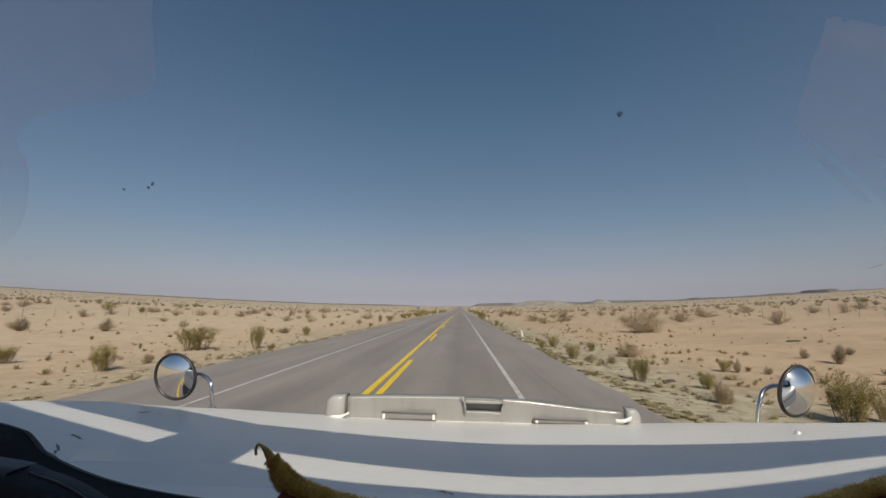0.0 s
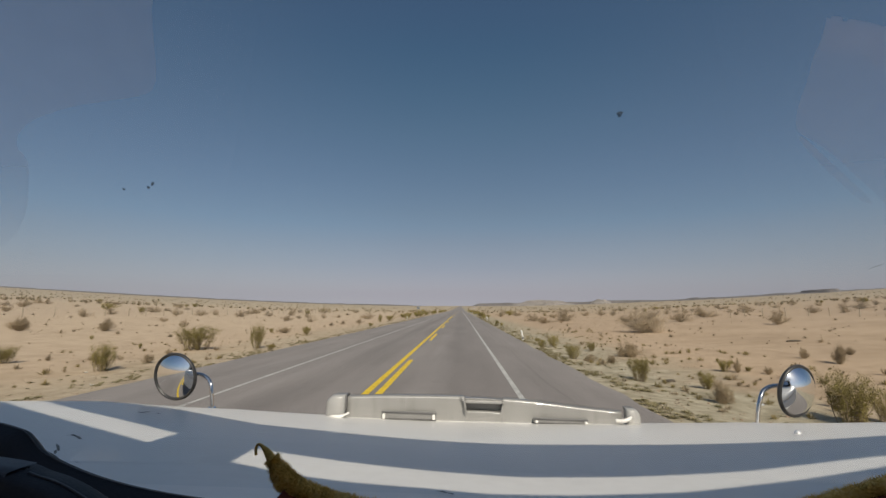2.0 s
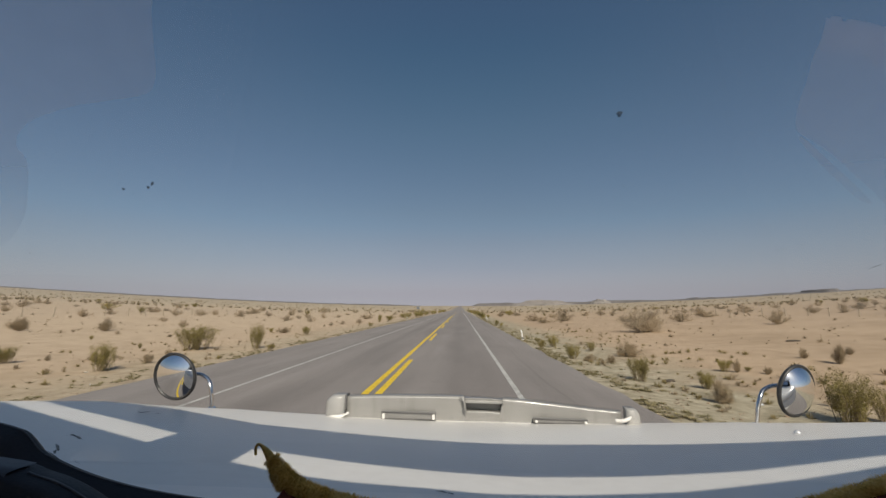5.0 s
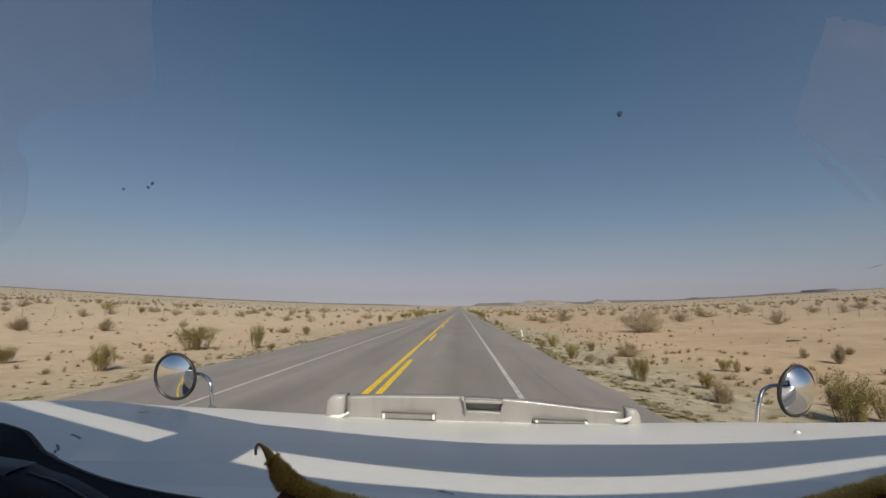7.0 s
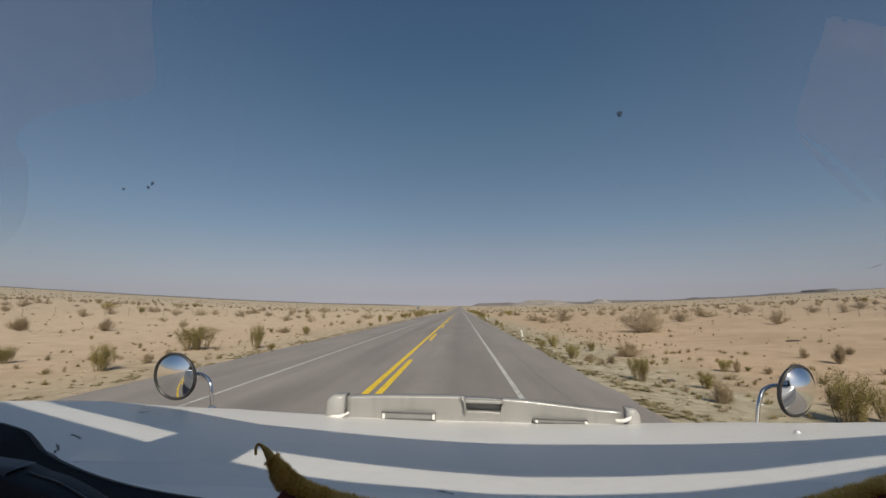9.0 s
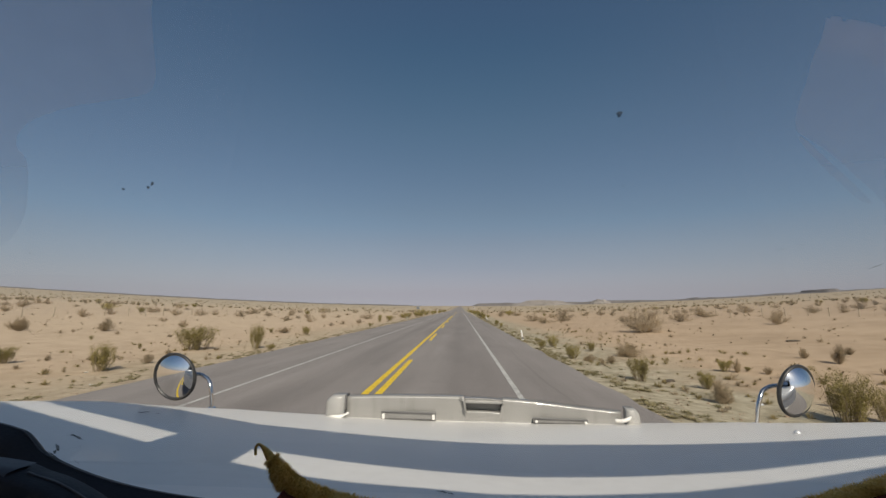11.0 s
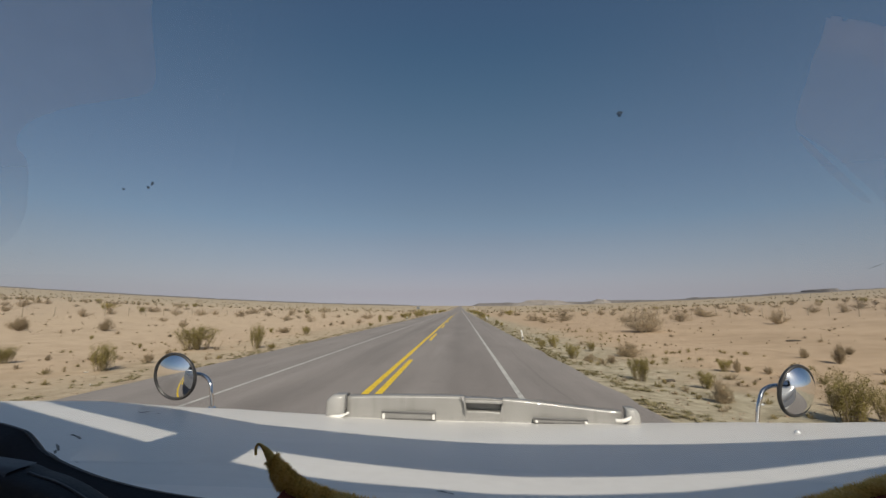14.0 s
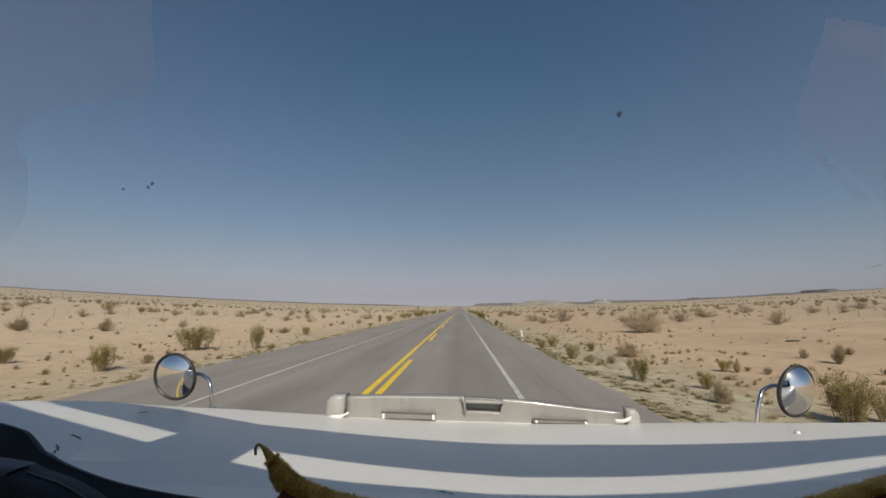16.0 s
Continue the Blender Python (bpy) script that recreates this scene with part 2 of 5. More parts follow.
DASH_EDGE = material("grey_dashboard_seam", [(0.05, 0.05, 0.055), (0.09, 0.09, 0.095)], 20, 0.45)
PLUSH = material("olive_gold_plush", [(0.52, 0.36, 0.09), (0.82, 0.60, 0.19), (0.93, 0.74, 0.31)], 60, 0.95, fine=500, thin=0.25)
MAT_RED = material("dark_red_plush", [(0.14, 0.03, 0.018), (0.26, 0.055, 0.032)], 60, 0.95, bump=0.002, fine=400)
LEAF = material("creosote_leaves", [(0.20, 0.166, 0.052), (0.33, 0.275, 0.088), (0.46, 0.385, 0.145)], 7, 0.75, each=0.2, thin=0.5)
DRYLEAF = material("dry_shrub_twigs", [(0.27, 0.205, 0.13), (0.37, 0.29, 0.185), (0.46, 0.365, 0.24)], 7, 0.85, each=0.2, thin=0.4)
PALELEAF = material("pale_dead_twigs", [(0.36, 0.29, 0.20), (0.46, 0.375, 0.265), (0.53, 0.44, 0.315)], 7, 0.85, each=0.15, thin=0.4)
STEM = material("grey_brown_bark", [(0.17, 0.13, 0.085), (0.27, 0.21, 0.145)], 12, 0.9)
FARLEAF = material("distant_scrub", [(0.29, 0.24, 0.155), (0.36, 0.30, 0.195), (0.43, 0.355, 0.24)], 0.3, 0.9, fine=4, thin=0.4)
GRASS = material("dry_verge_grass", [(0.13, 0.115, 0.05), (0.23, 0.195, 0.10), (0.34, 0.285, 0.165)], 2, 0.9, fine=25)
HERB = material("olive_brown_herbs", [(0.20, 0.16, 0.065), (0.31, 0.245, 0.11), (0.41, 0.325, 0.16)], 1.2, 0.9, fine=12, thin=0.4)
ROCK = material("pale_hill_rock", [(0.19, 0.165, 0.145), (0.265, 0.235, 0.205), (0.37, 0.335, 0.295)], 0.02, 0.95, fine=0.1)
DARKROCK = material("dark_mesa_rock", [(0.10, 0.092, 0.088), (0.14, 0.128, 0.122), (0.19, 0.172, 0.162)], 0.02, 0.95, fine=0.12)
STONE = material("desert_stones", [(0.14, 0.10, 0.065), (0.27, 0.20, 0.135), (0.45, 0.37, 0.28)], 0.8, 0.95, fine=6)
POST = material("white_post_paint", [(0.52, 0.50, 0.46), (0.72, 0.70, 0.65), (0.78, 0.76, 0.71)], 6, 0.6, fine=40)
WOOD = material("weathered_fence_wood", [(0.22, 0.18, 0.13), (0.36, 0.30, 0.22), (0.46, 0.40, 0.31)], 5, 0.9)
SIGNBACK = material("grey_galvanised_sheet", [(0.13, 0.135, 0.14), (0.19, 0.195, 0.2)], 3, 0.6)
SIGNWHITE = material("white_sign_sheeting", [(0.66, 0.66, 0.65), (0.74, 0.74, 0.73)], 4, 0.5)
SIGNRED = material("faded_red_sign_ring", [(0.30, 0.14, 0.15), (0.42, 0.20, 0.2)], 5, 0.5)
SIGNDARK = material("faded_black_sign_mark", [(0.10, 0.10, 0.105), (0.16, 0.16, 0.165)], 5, 0.5)
DIRT_SHADE = material("dried_mud_and_shade", [(0.07, 0.065, 0.06), (0.22, 0.20, 0.18)], 200, 0.8)
STAIN = material("dried_insect_stain", [(0.015, 0.022, 0.03), (0.05, 0.055, 0.06)], 200, 0.8)
STAIN.node_tree.nodes["Principled BSDF"].inputs["Alpha"].default_value = 0.68
DIRT_SHADE.node_tree.nodes["Principled BSDF"].inputs["Alpha"].default_value = 0.6
TYRE = material("tyre_rubber_scrap", [(0.04, 0.032, 0.024), (0.10, 0.078, 0.055)], 6, 0.85, bump=0.01)


def glass_material():
    m = bpy.data.materials.new("windshield_glass")
    m.use_nodes = True
    t, n = m.node_tree, m.node_tree.nodes
    n.remove(n["Principled BSDF"])
    clear, gloss, mix, fr = n.new("ShaderNodeBsdfTransparent"), n.new("ShaderNodeBsdfGlossy"), n.new("ShaderNodeMixShader"), n.new("ShaderNodeFresnel")
    clear.inputs[0].default_value = (0.93, 0.95, 0.96, 1)
    gloss.inputs["Roughness"].default_value = 0.02
    fr.inputs[0].default_value = 1.3
    t.links.new(fr.outputs[0], mix.inputs[0])
    t.links.new(clear.outputs[0], mix.inputs[1])
    t.links.new(gloss.outputs[0], mix.inputs[2])
    # a pale veil like edge haze, thicker towards the sides, added to lift the sky
    veil, veiled, co, sep, away, rng = n.new("ShaderNodeBsdfTranslucent"), n.new("ShaderNodeMixShader"), n.new("ShaderNodeTexCoord"), n.new("ShaderNodeSeparateXYZ"), n.new("ShaderNodeMath"), n.new("ShaderNodeMapRange")
    veil.inputs[0].default_value = (0.93, 0.96, 1.0, 1)
    away.operation = "ABSOLUTE"
    rng.inputs["From Min"].default_value, rng.inputs["From Max"].default_value, rng.inputs["To Max"].default_value = 0.08, 0.38, 0.13
    t.links.new(co.outputs["Object"], sep.inputs[0])
    t.links.new(sep.outputs[0], away.inputs[0])
    t.links.new(away.outputs[0], rng.inputs[0])
    high, mul = n.new("ShaderNodeMapRange"), n.new("ShaderNodeMath")
    high.inputs["From Min"].default_value, high.inputs["From Max"].default_value = 2.03, 2.12  # no veil over the ground
    mul.operation = "MULTIPLY"
    t.links.new(sep.outputs[2], high.inputs[0])
    t.links.new(rng.outputs[0], mul.inputs[0])
    t.links.new(high.outputs[0], mul.inputs[1])
    t.links.new(mul.outputs[0], veiled.inputs[0])
    t.links.new(mix.outputs[0], veiled.inputs[1])
    t.links.new(veil.outputs[0], veiled.inputs[2])
    t.links.new(veiled.outputs[0], n["Material Output"].inputs[0])
    return m


GLASS = glass_material()


def tinted_material():
    m = bpy.data.materials.new("tinted_window_glass")
    m.use_nodes = True
    t, n = m.node_tree, m.node_tree.nodes
    n.remove(n["Principled BSDF"])
    clear, gloss, mix, fr = n.new("ShaderNodeBsdfTransparent"), n.new("ShaderNodeBsdfGlossy"), n.new("ShaderNodeMixShader"), n.new("ShaderNodeFresnel")
    clear.inputs[0].default_value = (0.3, 0.33, 0.34, 1)
    gloss.inputs["Roughness"].default_value = 0.02
    t.links.new(fr.outputs[0], mix.inputs[0])
    t.links.new(clear.outputs[0], mix.inputs[1])
    t.links.new(gloss.outputs[0], mix.inputs[2])
    t.links.new(mix.outputs[0], n["Material Output"].inputs[0])
    return m


TINTED = tinted_material()


def film_material():
    """A thin veil of dust that the daylight outside shines through."""
    m = bpy.data.materials.new("pale_dust")
    m.use_nodes = True
    t, n = m.node_tree, m.node_tree.nodes
    n.remove(n["Principled BSDF"])
    clear, veil, mix, ns, rng = n.new("ShaderNodeBsdfTransparent"), n.new("ShaderNodeBsdfTranslucent"), n.new("ShaderNodeMixShader"), n.new("ShaderNodeTexNoise"), n.new("ShaderNodeMapRange")
    veil.inputs[0].default_value = (0.98, 0.94, 1.0, 1)
    ns.inputs["Scale"].default_value = 14
    rng.inputs["To Min"].default_value, rng.inputs["To Max"].default_value = 0.21, 0.35
    t.links.new(ns.outputs[0], rng.inputs[0])
    co, sep, low, mul = n.new("ShaderNodeTexCoord"), n.new("ShaderNodeSeparateXYZ"), n.new("ShaderNodeMapRange"), n.new("ShaderNodeMath")
    low.inputs["From Min"].default_value, low.inputs["From Max"].default_value = 2.085, 2.165  # thinner towards the glass's foot
    mul.operation = "MULTIPLY"
    t.links.new(co.outputs["Object"], ns.inputs["Vector"])
    t.links.new(co.outputs["Object"], sep.inputs[0])
    t.links.new(sep.outputs[2], low.inputs[0])
    t.links.new(rng.outputs[0], mul.inputs[0])
    t.links.new(low.outputs[0], mul.inputs[1])
    t.links.new(mul.outputs[0], mix.inputs[0])
    t.links.new(clear.outputs[0], mix.inputs[1])
    t.links.new(veil.outputs[0], mix.inputs[2])
    t.links.new(mix.outputs[0], n["Material Output"].inputs[0])
    return m


FILM = film_material()


# ---- mesh helpers ----
def finish(name, bm, mat, smooth=False):
    bmesh.ops.recalc_face_normals(bm, faces=bm.faces)
    me = bpy.data.meshes.new(name)
    bm.to_mesh(me)
    bm.free()
    me.materials.append(mat)
    if smooth:
        me.polygons.foreach_set("use_smooth", [True] * len(me.polygons))
    return me


def part(name, bm, mat, parent=None, label="", smooth=False):
    ob = new(name, finish(name, bm, mat, smooth))
    if parent:
        ob.parent = parent
    return tagged(ob, label)


def thing(name, label, category, m=None, group="", kind=""):
    ob = new(name)
    ob.empty_display_size = 0.1
    if m is not None:
        ob.matrix_world = m
    return tagged(ob, label, category, group, kind)


def box(bm, x0, x1, y0, y1, z0, z1, bevel=0.0, seg=2):
    r = bmesh.ops.create_cube(bm, size=1, matrix=Matrix.Translation(((x0 + x1) / 2, (y0 + y1) / 2, (z0 + z1) / 2)) @ Matrix.Diagonal((x1 - x0, y1 - y0, z1 - z0, 1)))
    if bevel:
        bmesh.ops.bevel(bm, geom=list({e for v in r["verts"] for e in v.link_edges}), offset=bevel, segments=seg, affect="EDGES", profile=0.5)
    return bm


def sheet(rows, thick=None, bm=None):
    """A surface through rows of points; thick: a vector by which its back lies behind."""
    bm = bm or bmesh.new()
    layers = [rows] if thick is None else [rows, [[Vector(p) + Vector(thick) for p in r] for r in rows]]
    made = []
    for lay in layers:
        vs = [[bm.verts.new(p) for p in r] for r in lay]
        for a, b in zip(vs, vs[1:]):
            for i in range(len(a) - 1):
                bm.faces.new((a[i], a[i + 1], b[i + 1], b[i]))
        made.append(vs)
    if thick is not None:
        f, k = made
        rim = lambda v: v[0] + [r[-1] for r in v[1:]] + v[-1][-2::-1] + [r[0] for r in v[-2:0:-1]]
        a, b = rim(f), rim(k)
        for i in range(len(a)):
            j = (i + 1) % len(a)
            bm.faces.new((a[i], a[j], b[j], b[i]))
    return bm


def tube(bm, points, radii, sides=8, cap=True):
    pts = [Vector(p) for p in points]
    rings = []
    for i, p in enumerate(pts):
        d = (pts[min(i + 1, len(pts) - 1)] - pts[max(i - 1, 0)]).normalized()
        u = d.cross(Vector((0.31, 0.9, 0.27))).normalized()
        w = d.cross(u)
        r = radii[i] if isinstance(radii, (list, tuple)) else radii
        rings.append([bm.verts.new(p + r * (math.cos(a) * u + math.sin(a) * w)) for a in [2 * math.pi * k / sides for k in range(sides)]])
    for a, b in zip(rings, rings[1:]):
        for k in range(sides):
            j = (k + 1) % sides
            bm.faces.new((a[k], a[j], b[j], b[k]))
    if cap:
        bm.faces.new(rings[0][::-1])
        bm.faces.new(rings[-1])
    return bm


def smooth_path(pts, per=6):
    """Catmull-Rom through the points."""
    pts = [Vector(p) for p in pts]
    out = []
    for i in range(len(pts) - 1):
        a, b, c, d = pts[max(i - 1, 0)], pts[i], pts[i + 1], pts[min(i + 2, len(pts) - 1)]
        for k in range(per):
            t = k / per
            out.append(0.5 * (2 * b + (c - a) * t + (2 * a - 5 * b + 4 * c - d) * t * t + (3 * b - a - 3 * c + d) * t ** 3))
    return out + [pts[-1]]


def ease(t):
    t = min(max(t, 0.0), 1.0)
    return t * t * (3 - 2 * t)


# ---- ground and road ----
ROAD_L, ROAD_R = -9.2, 3.85


def terrain(x, y):
    r = math.hypot(x, y)
    side = max(ROAD_L - x, x - ROAD_R, 0.0)
    z = -0.035 - 0.17 * ease((side - 0.1) / 2.2)
    z += (0.056 if x > 0 else 0.052) * side * side / math.sqrt(r * r + 1600) + 0.0066 * max(0.0, r - 350)
    k = ease((side - 0.3) / 5)
    z += k * (0.10 * noise.noise((x * 0.11, y * 0.11, 0)) + 0.04 * noise.noise((x * 0.45, y * 0.45, 3)) + 0.009 * noise.noise((x * 1.9, y * 1.9, 5)))
    if r > 60:
        z += ease((r - 60) / 400) * k * 1.3 * noise.noise((x * 0.012, y * 0.012, 7))
    return z


def spaced(low, high, step, grow, fine_low, fine_high):
    """Even steps in the fine stretch, growing beyond it."""
    out, v, s = [], fine_low, step
    while v < fine_high:
        out.append(v)
        v += step
    while v < high:
        out.append(v)
        s *= grow
        v += s
    out.append(high)
    v, s, back = fine_low, step, []
    while v > low:
        s *= grow
        v -= s
        back.append(max(v, low))
    return back[::-1] + out


xs = sorted(set([round(v, 3) for v in spaced(-4200, 4200, 0.45, 1.07, -26, 26)] + [ROAD_L, ROAD_R, ROAD_L - 0.12, ROAD_R + 0.12]))
ys = spaced(-900, 4300, 0.6, 1.05, 4, 44)
verts = [(x, y, terrain(x, y)) for y in ys for x in xs]
nx = len(xs)
faces = [(j * nx + i, j * nx + i + 1, (j + 1) * nx + i + 1, (j + 1) * nx + i) for j in range(len(ys) - 1) for i in range(nx - 1)]
me = bpy.data.meshes.new("ground")
me.from_pydata(verts, [], faces)
me.polygons.foreach_set("use_smooth", [True] * len(me.polygons))
me.materials.append(SAND)
tagged(new("ground", me), "pinkish sandy desert floor with gravel verges", "ground", kind="structure")


def road_z(y):
    return 0.0066 * max(0.0, abs(y) - 350)


def strip(name, x0, x1, y0, y1, lift, mat, label, wob=0.0, steps=None):
    bm = bmesh.new()
    yy, y, s = [y0], y0, 1.2 if wob else 6.0
    while y < y1:
        y = min(y + s, y1)
        if y > 60:
            s = min(s * 1.08, 60)
        yy.append(y)
    rows = []
    for y in yy:
        a = wob * noise.noise((y * 0.5, 1, 0)) + wob * 0.6 * noise.noise((y * 2.1, 4, 0))
        b = wob * noise.noise((y * 0.5, 9, 0)) + wob * 0.6 * noise.noise((y * 2.1, 7, 0))
        z = road_z(y) + lift
        rows.append([(x0 + a, y, z), (x1 + b, y, z)])
    sheet(rows, (0, 0, -0.05) if wob else None, bm)
    ob = part(name, bm, mat)
    return tagged(ob, label, name.replace("_", " "), kind="structure")


strip("road", ROAD_L, ROAD_R, -300, 3600, 0.0, ASPHALT, "worn grey asphalt two-lane desert highway", wob=0.13)
strip("edge_line", 1.33, 1.46, -120, 900, 0.004, ROADWHITE, "worn white edge line on asphalt")
strip("edge_line", -6.0, -5.89, -120, 900, 0.004, ROADWHITE, "worn white edge line on asphalt")
strip("centre_line", -2.42, -2.24, -120, 120, 0.004, YELLOW, "continuous yellow no-passing line on asphalt")
for k in range(-4, 8):
    tagged(strip("lane_dash", -2.09, -1.91, 10.2 + 18.0 * k, 17.6 + 18.0 * k, 0.004, YELLOW, "broken yellow centre dash on asphalt"), group="yellow centre dashes")
for k in range(7, 22):
    tagged(strip("lane_dash", -2.3, -2.15, 10.2 + 18.0 * k, 17.6 + 18.0 * k, 0.004, YELLOW, "broken yellow centre dash on asphalt"), group="yellow centre dashes")

# ---- the truck that carries the camera ----
LEAN = Matrix.Translation((0, 0, EYE)) @ pose(0, 0, 0, 0, 0.9, 0) @ Matrix.Translation((0, 0, -EYE))
truck = thing("truck", "white bonneted truck with fender mirrors, on asphalt", "truck", LEAN)
MID = 0.08  # the truck's middle line


def up(bm):
    """From heights about the eye to heights above the road."""
    bmesh.ops.translate(bm, verts=bm.verts, vec=(0, 0, EYE))
    return bm


def hood_z(x, y):
    d = abs(x - MID)
    z = -(0.2035 + 0.142 * y) + 0.113 * (1 - ((y - 0.7) / 1.45) ** 2) * min(1.0, d / 1.18) ** 2
    return z


rows = []
for j in range(41):
    v = j / 40
    row = []
    for i in range(61):
        u = i / 30 - 1
        half = 1.33 - 0.29 * ease((v - 0.3) / 0.7)
        x = MID + u * half
        y = 0.60 + v * (1.36 - 0.16 * abs(u) ** 5)
        z = hood_z(x, y)
        z -= 0.05 * max(0.0, (abs(u) - 0.965) / 0.035) ** 2 + 0.05 * max(0.0, (v - 0.975) / 0.025) ** 2
        row.append((x, y, z))
    rows.append(row)
part("hood", up(sheet(rows, (0, 0, -0.03))), PAINT, truck, "glossy white painted hood", smooth=True)
# nose and fender sides below the hood's rim, the fenders cut out round the wheels
front, left, right = rows[-1], [r[0] for r in rows], [r[-1] for r in rows]
rr = [[(p[0], p[1] + dy, min(p[2] - 0.03, -0.5) if k == 0 else -0.5 - drop) for p in front] for k, (drop, dy) in enumerate(((0, 0.0), (0.06, 0.02), (0.3, 0.05), (0.62, 0.07), (0.86, 0.07)))]
part("nose", up(sheet(rr, (0, -0.02, 0))), PAINT, truck, "white front panel", smooth=True)
for line, out in ((left, -1), (right, 1)):
    rr = []
    for k in range(9):
        v = k / 8
        row = []
        for p in line:
            arch = math.sqrt(max(0.0, 0.62 ** 2 - (p[1] - 1.28) ** 2)) if abs(p[1] - 1.28) < 0.62 else 0.0
            low = max(-1.42, -1.55 + arch + 0.12 * (arch > 0))
            row.append((p[0] + out * 0.06 * math.sin(1.6 * v), p[1], (p[2] - 0.03) * (1 - v) + low * v))
        rr.append(row)
    part("fender", up(sheet(rr, (-out * 0.02, 0, 0))), PAINT, truck, "white fender with wheel arch", smooth=True)
grille = part("grille", up(box(bmesh.new(), MID - 0.5, MID + 0.5, 1.985, 2.03, -1.28, -0.62, 0.02)), PLASTIC_DARK, truck, "dark front grille")
for k in range(9):
    z = -1.23 + 0.068 * k
    part("slat", up(box(bmesh.new(), MID - 0.46, MID + 0.46, 2.03, 2.05, z, z + 0.02, 0.005)), CHROME, grille)
for sx in (-0.78, 0.78):
    lamp = part("headlight", up(box(bmesh.new(), MID + sx - 0.17, MID + sx + 0.17, 1.96, 2.03, -1.12, -0.9, 0.03, 3)), CHROME, truck, "rectangular headlight")
    part("lens", up(box(bmesh.new(), MID + sx - 0.14, MID + sx + 0.14, 2.03, 2.042, -1.09, -0.93, 0.005)), SIGNWHITE, lamp)
part("bumper", up(box(bmesh.new(), MID - 1.17, MID + 1.17, 1.93, 2.12, -1.70, -1.38, 0.05, 3)), CHROME, truck, "chrome front bumper")
for sx, sy in ((-1.02, 1.28), (1.02, 1.28), (-1.0, -4.4), (1.0, -4.4)):
    bm = bmesh.new()
    bmesh.ops.create_cone(bm, cap_ends=True, segments=32, radius1=0.5, radius2=0.5, depth=0.28, matrix=pose(MID + sx, sy, 0.5 - EYE, 0, 90, 0))
    bmesh.ops.bevel(bm, geom=[e for e in bm.edges if len(e.link_faces) == 2 and e.calc_face_angle() > 1], offset=0.05, segments=3, affect="EDGES")
    w = part("wheel", up(bm), RUBBER, truck, "black tyre")
    bm = bmesh.new()
    bmesh.ops.create_cone(bm, cap_ends=True, segments=24, radius1=0.26, radius2=0.2, depth=0.3, matrix=pose(MID + sx, sy, 0.5 - EYE, 0, 90, 0))
    part("rim", up(bm), CHROME, w)
for sx in (-0.45, 0.37):
    part("chassis_rail", up(box(bmesh.new(), MID + sx, MID + sx + 0.08, -5.9, 1.9, -1.42, -1.2, 0.01)), RUBBER, truck)
part("cargo_box", up(box(bmesh.new(), MID - 1.2, MID + 1.2, -6.2, -1.72, -1.15, 1.1, 0.04)), PAINT, truck, "plain white cargo box")

# hood-front wind deflector of milky plastic
DEF_Y = 1.895


def def_y(x):
    return DEF_Y - 0.05 * ((x - 0.1) / 0.68) ** 2


def def_top(x):
    return -0.196 * 1.895 - 0.004 * ease((x - 0.1) / 0.1) - 0.036 * ease((x - 0.12) / 0.6) - 0.006 * ease((-x - 0.3) / 0.3)


def def_low(x):
    return hood_z(x, 1.9) - 0.012


def panel(bm, along, low, top):
    """A moulded wall over the places along: foot flared towards the cab, face hollowed a little, rounded top edge."""
    rr = []
    for v, dy in ((0, -0.014), (0.06, -0.006), (0.14, -0.002), (0.3, 0.002), (0.6, 0.003), (0.82, 0.0), (0.92, 0.0), (0.97, 0.003), (1.0, 0.010)):
        rr.append([(x, def_y(x) + dy, low(x) + (top(x) - low(x)) * v) for x in along])
    return sheet(rr, (0, 0.022, 0), bm)


def notched_top(x):
    """The upper edge, cut down at the opening in the middle with rounded corners."""
    return def_top(x) - 0.058 * ease((x - 0.018) / 0.014) * ease((0.184 - x) / 0.014)


wide = sorted([-0.478 + 1.142 * i / 50 for i in range(51)] + [0.014 + 0.002 * i for i in range(11)] + [0.167 + 0.002 * i for i in range(11)])
deflector = part("wind_deflector", up(panel(bmesh.new(), wide, def_low, notched_top)), PLASTIC, truck, "milky grey plastic wind deflector along the hood", smooth=True)
part("opening_bar", up(panel(bmesh.new(), [0.012 + 0.176 * i / 10 for i in range(11)], lambda x: -0.2085 * 1.895, lambda x: def_top(x) - 0.006)), PLASTIC, deflector, smooth=True)
part("opening_back", up(box(bmesh.new(), 0.008, 0.19, DEF_Y + 0.028, DEF_Y + 0.034, -0.235 * 1.895, -0.204 * 1.895, 0.002)), PLASTIC_MID, deflector, "grey wall behind the opening")
part("opening_rim", up(tube(bmesh.new(), smooth_path([(0.028, 1.874, -0.2275 * 1.895), (0.0225, 1.872, -0.221 * 1.895), (0.020, 1.872, -0.208 * 1.895), (0.012, 1.876, -0.2 * 1.895), (0.0, 1.882, -0.1985 * 1.895)], 6), [0.003] * 6 + [0.0055] * 13 + [0.003] * 6, 8)), PLASTIC, deflector, smooth=True)
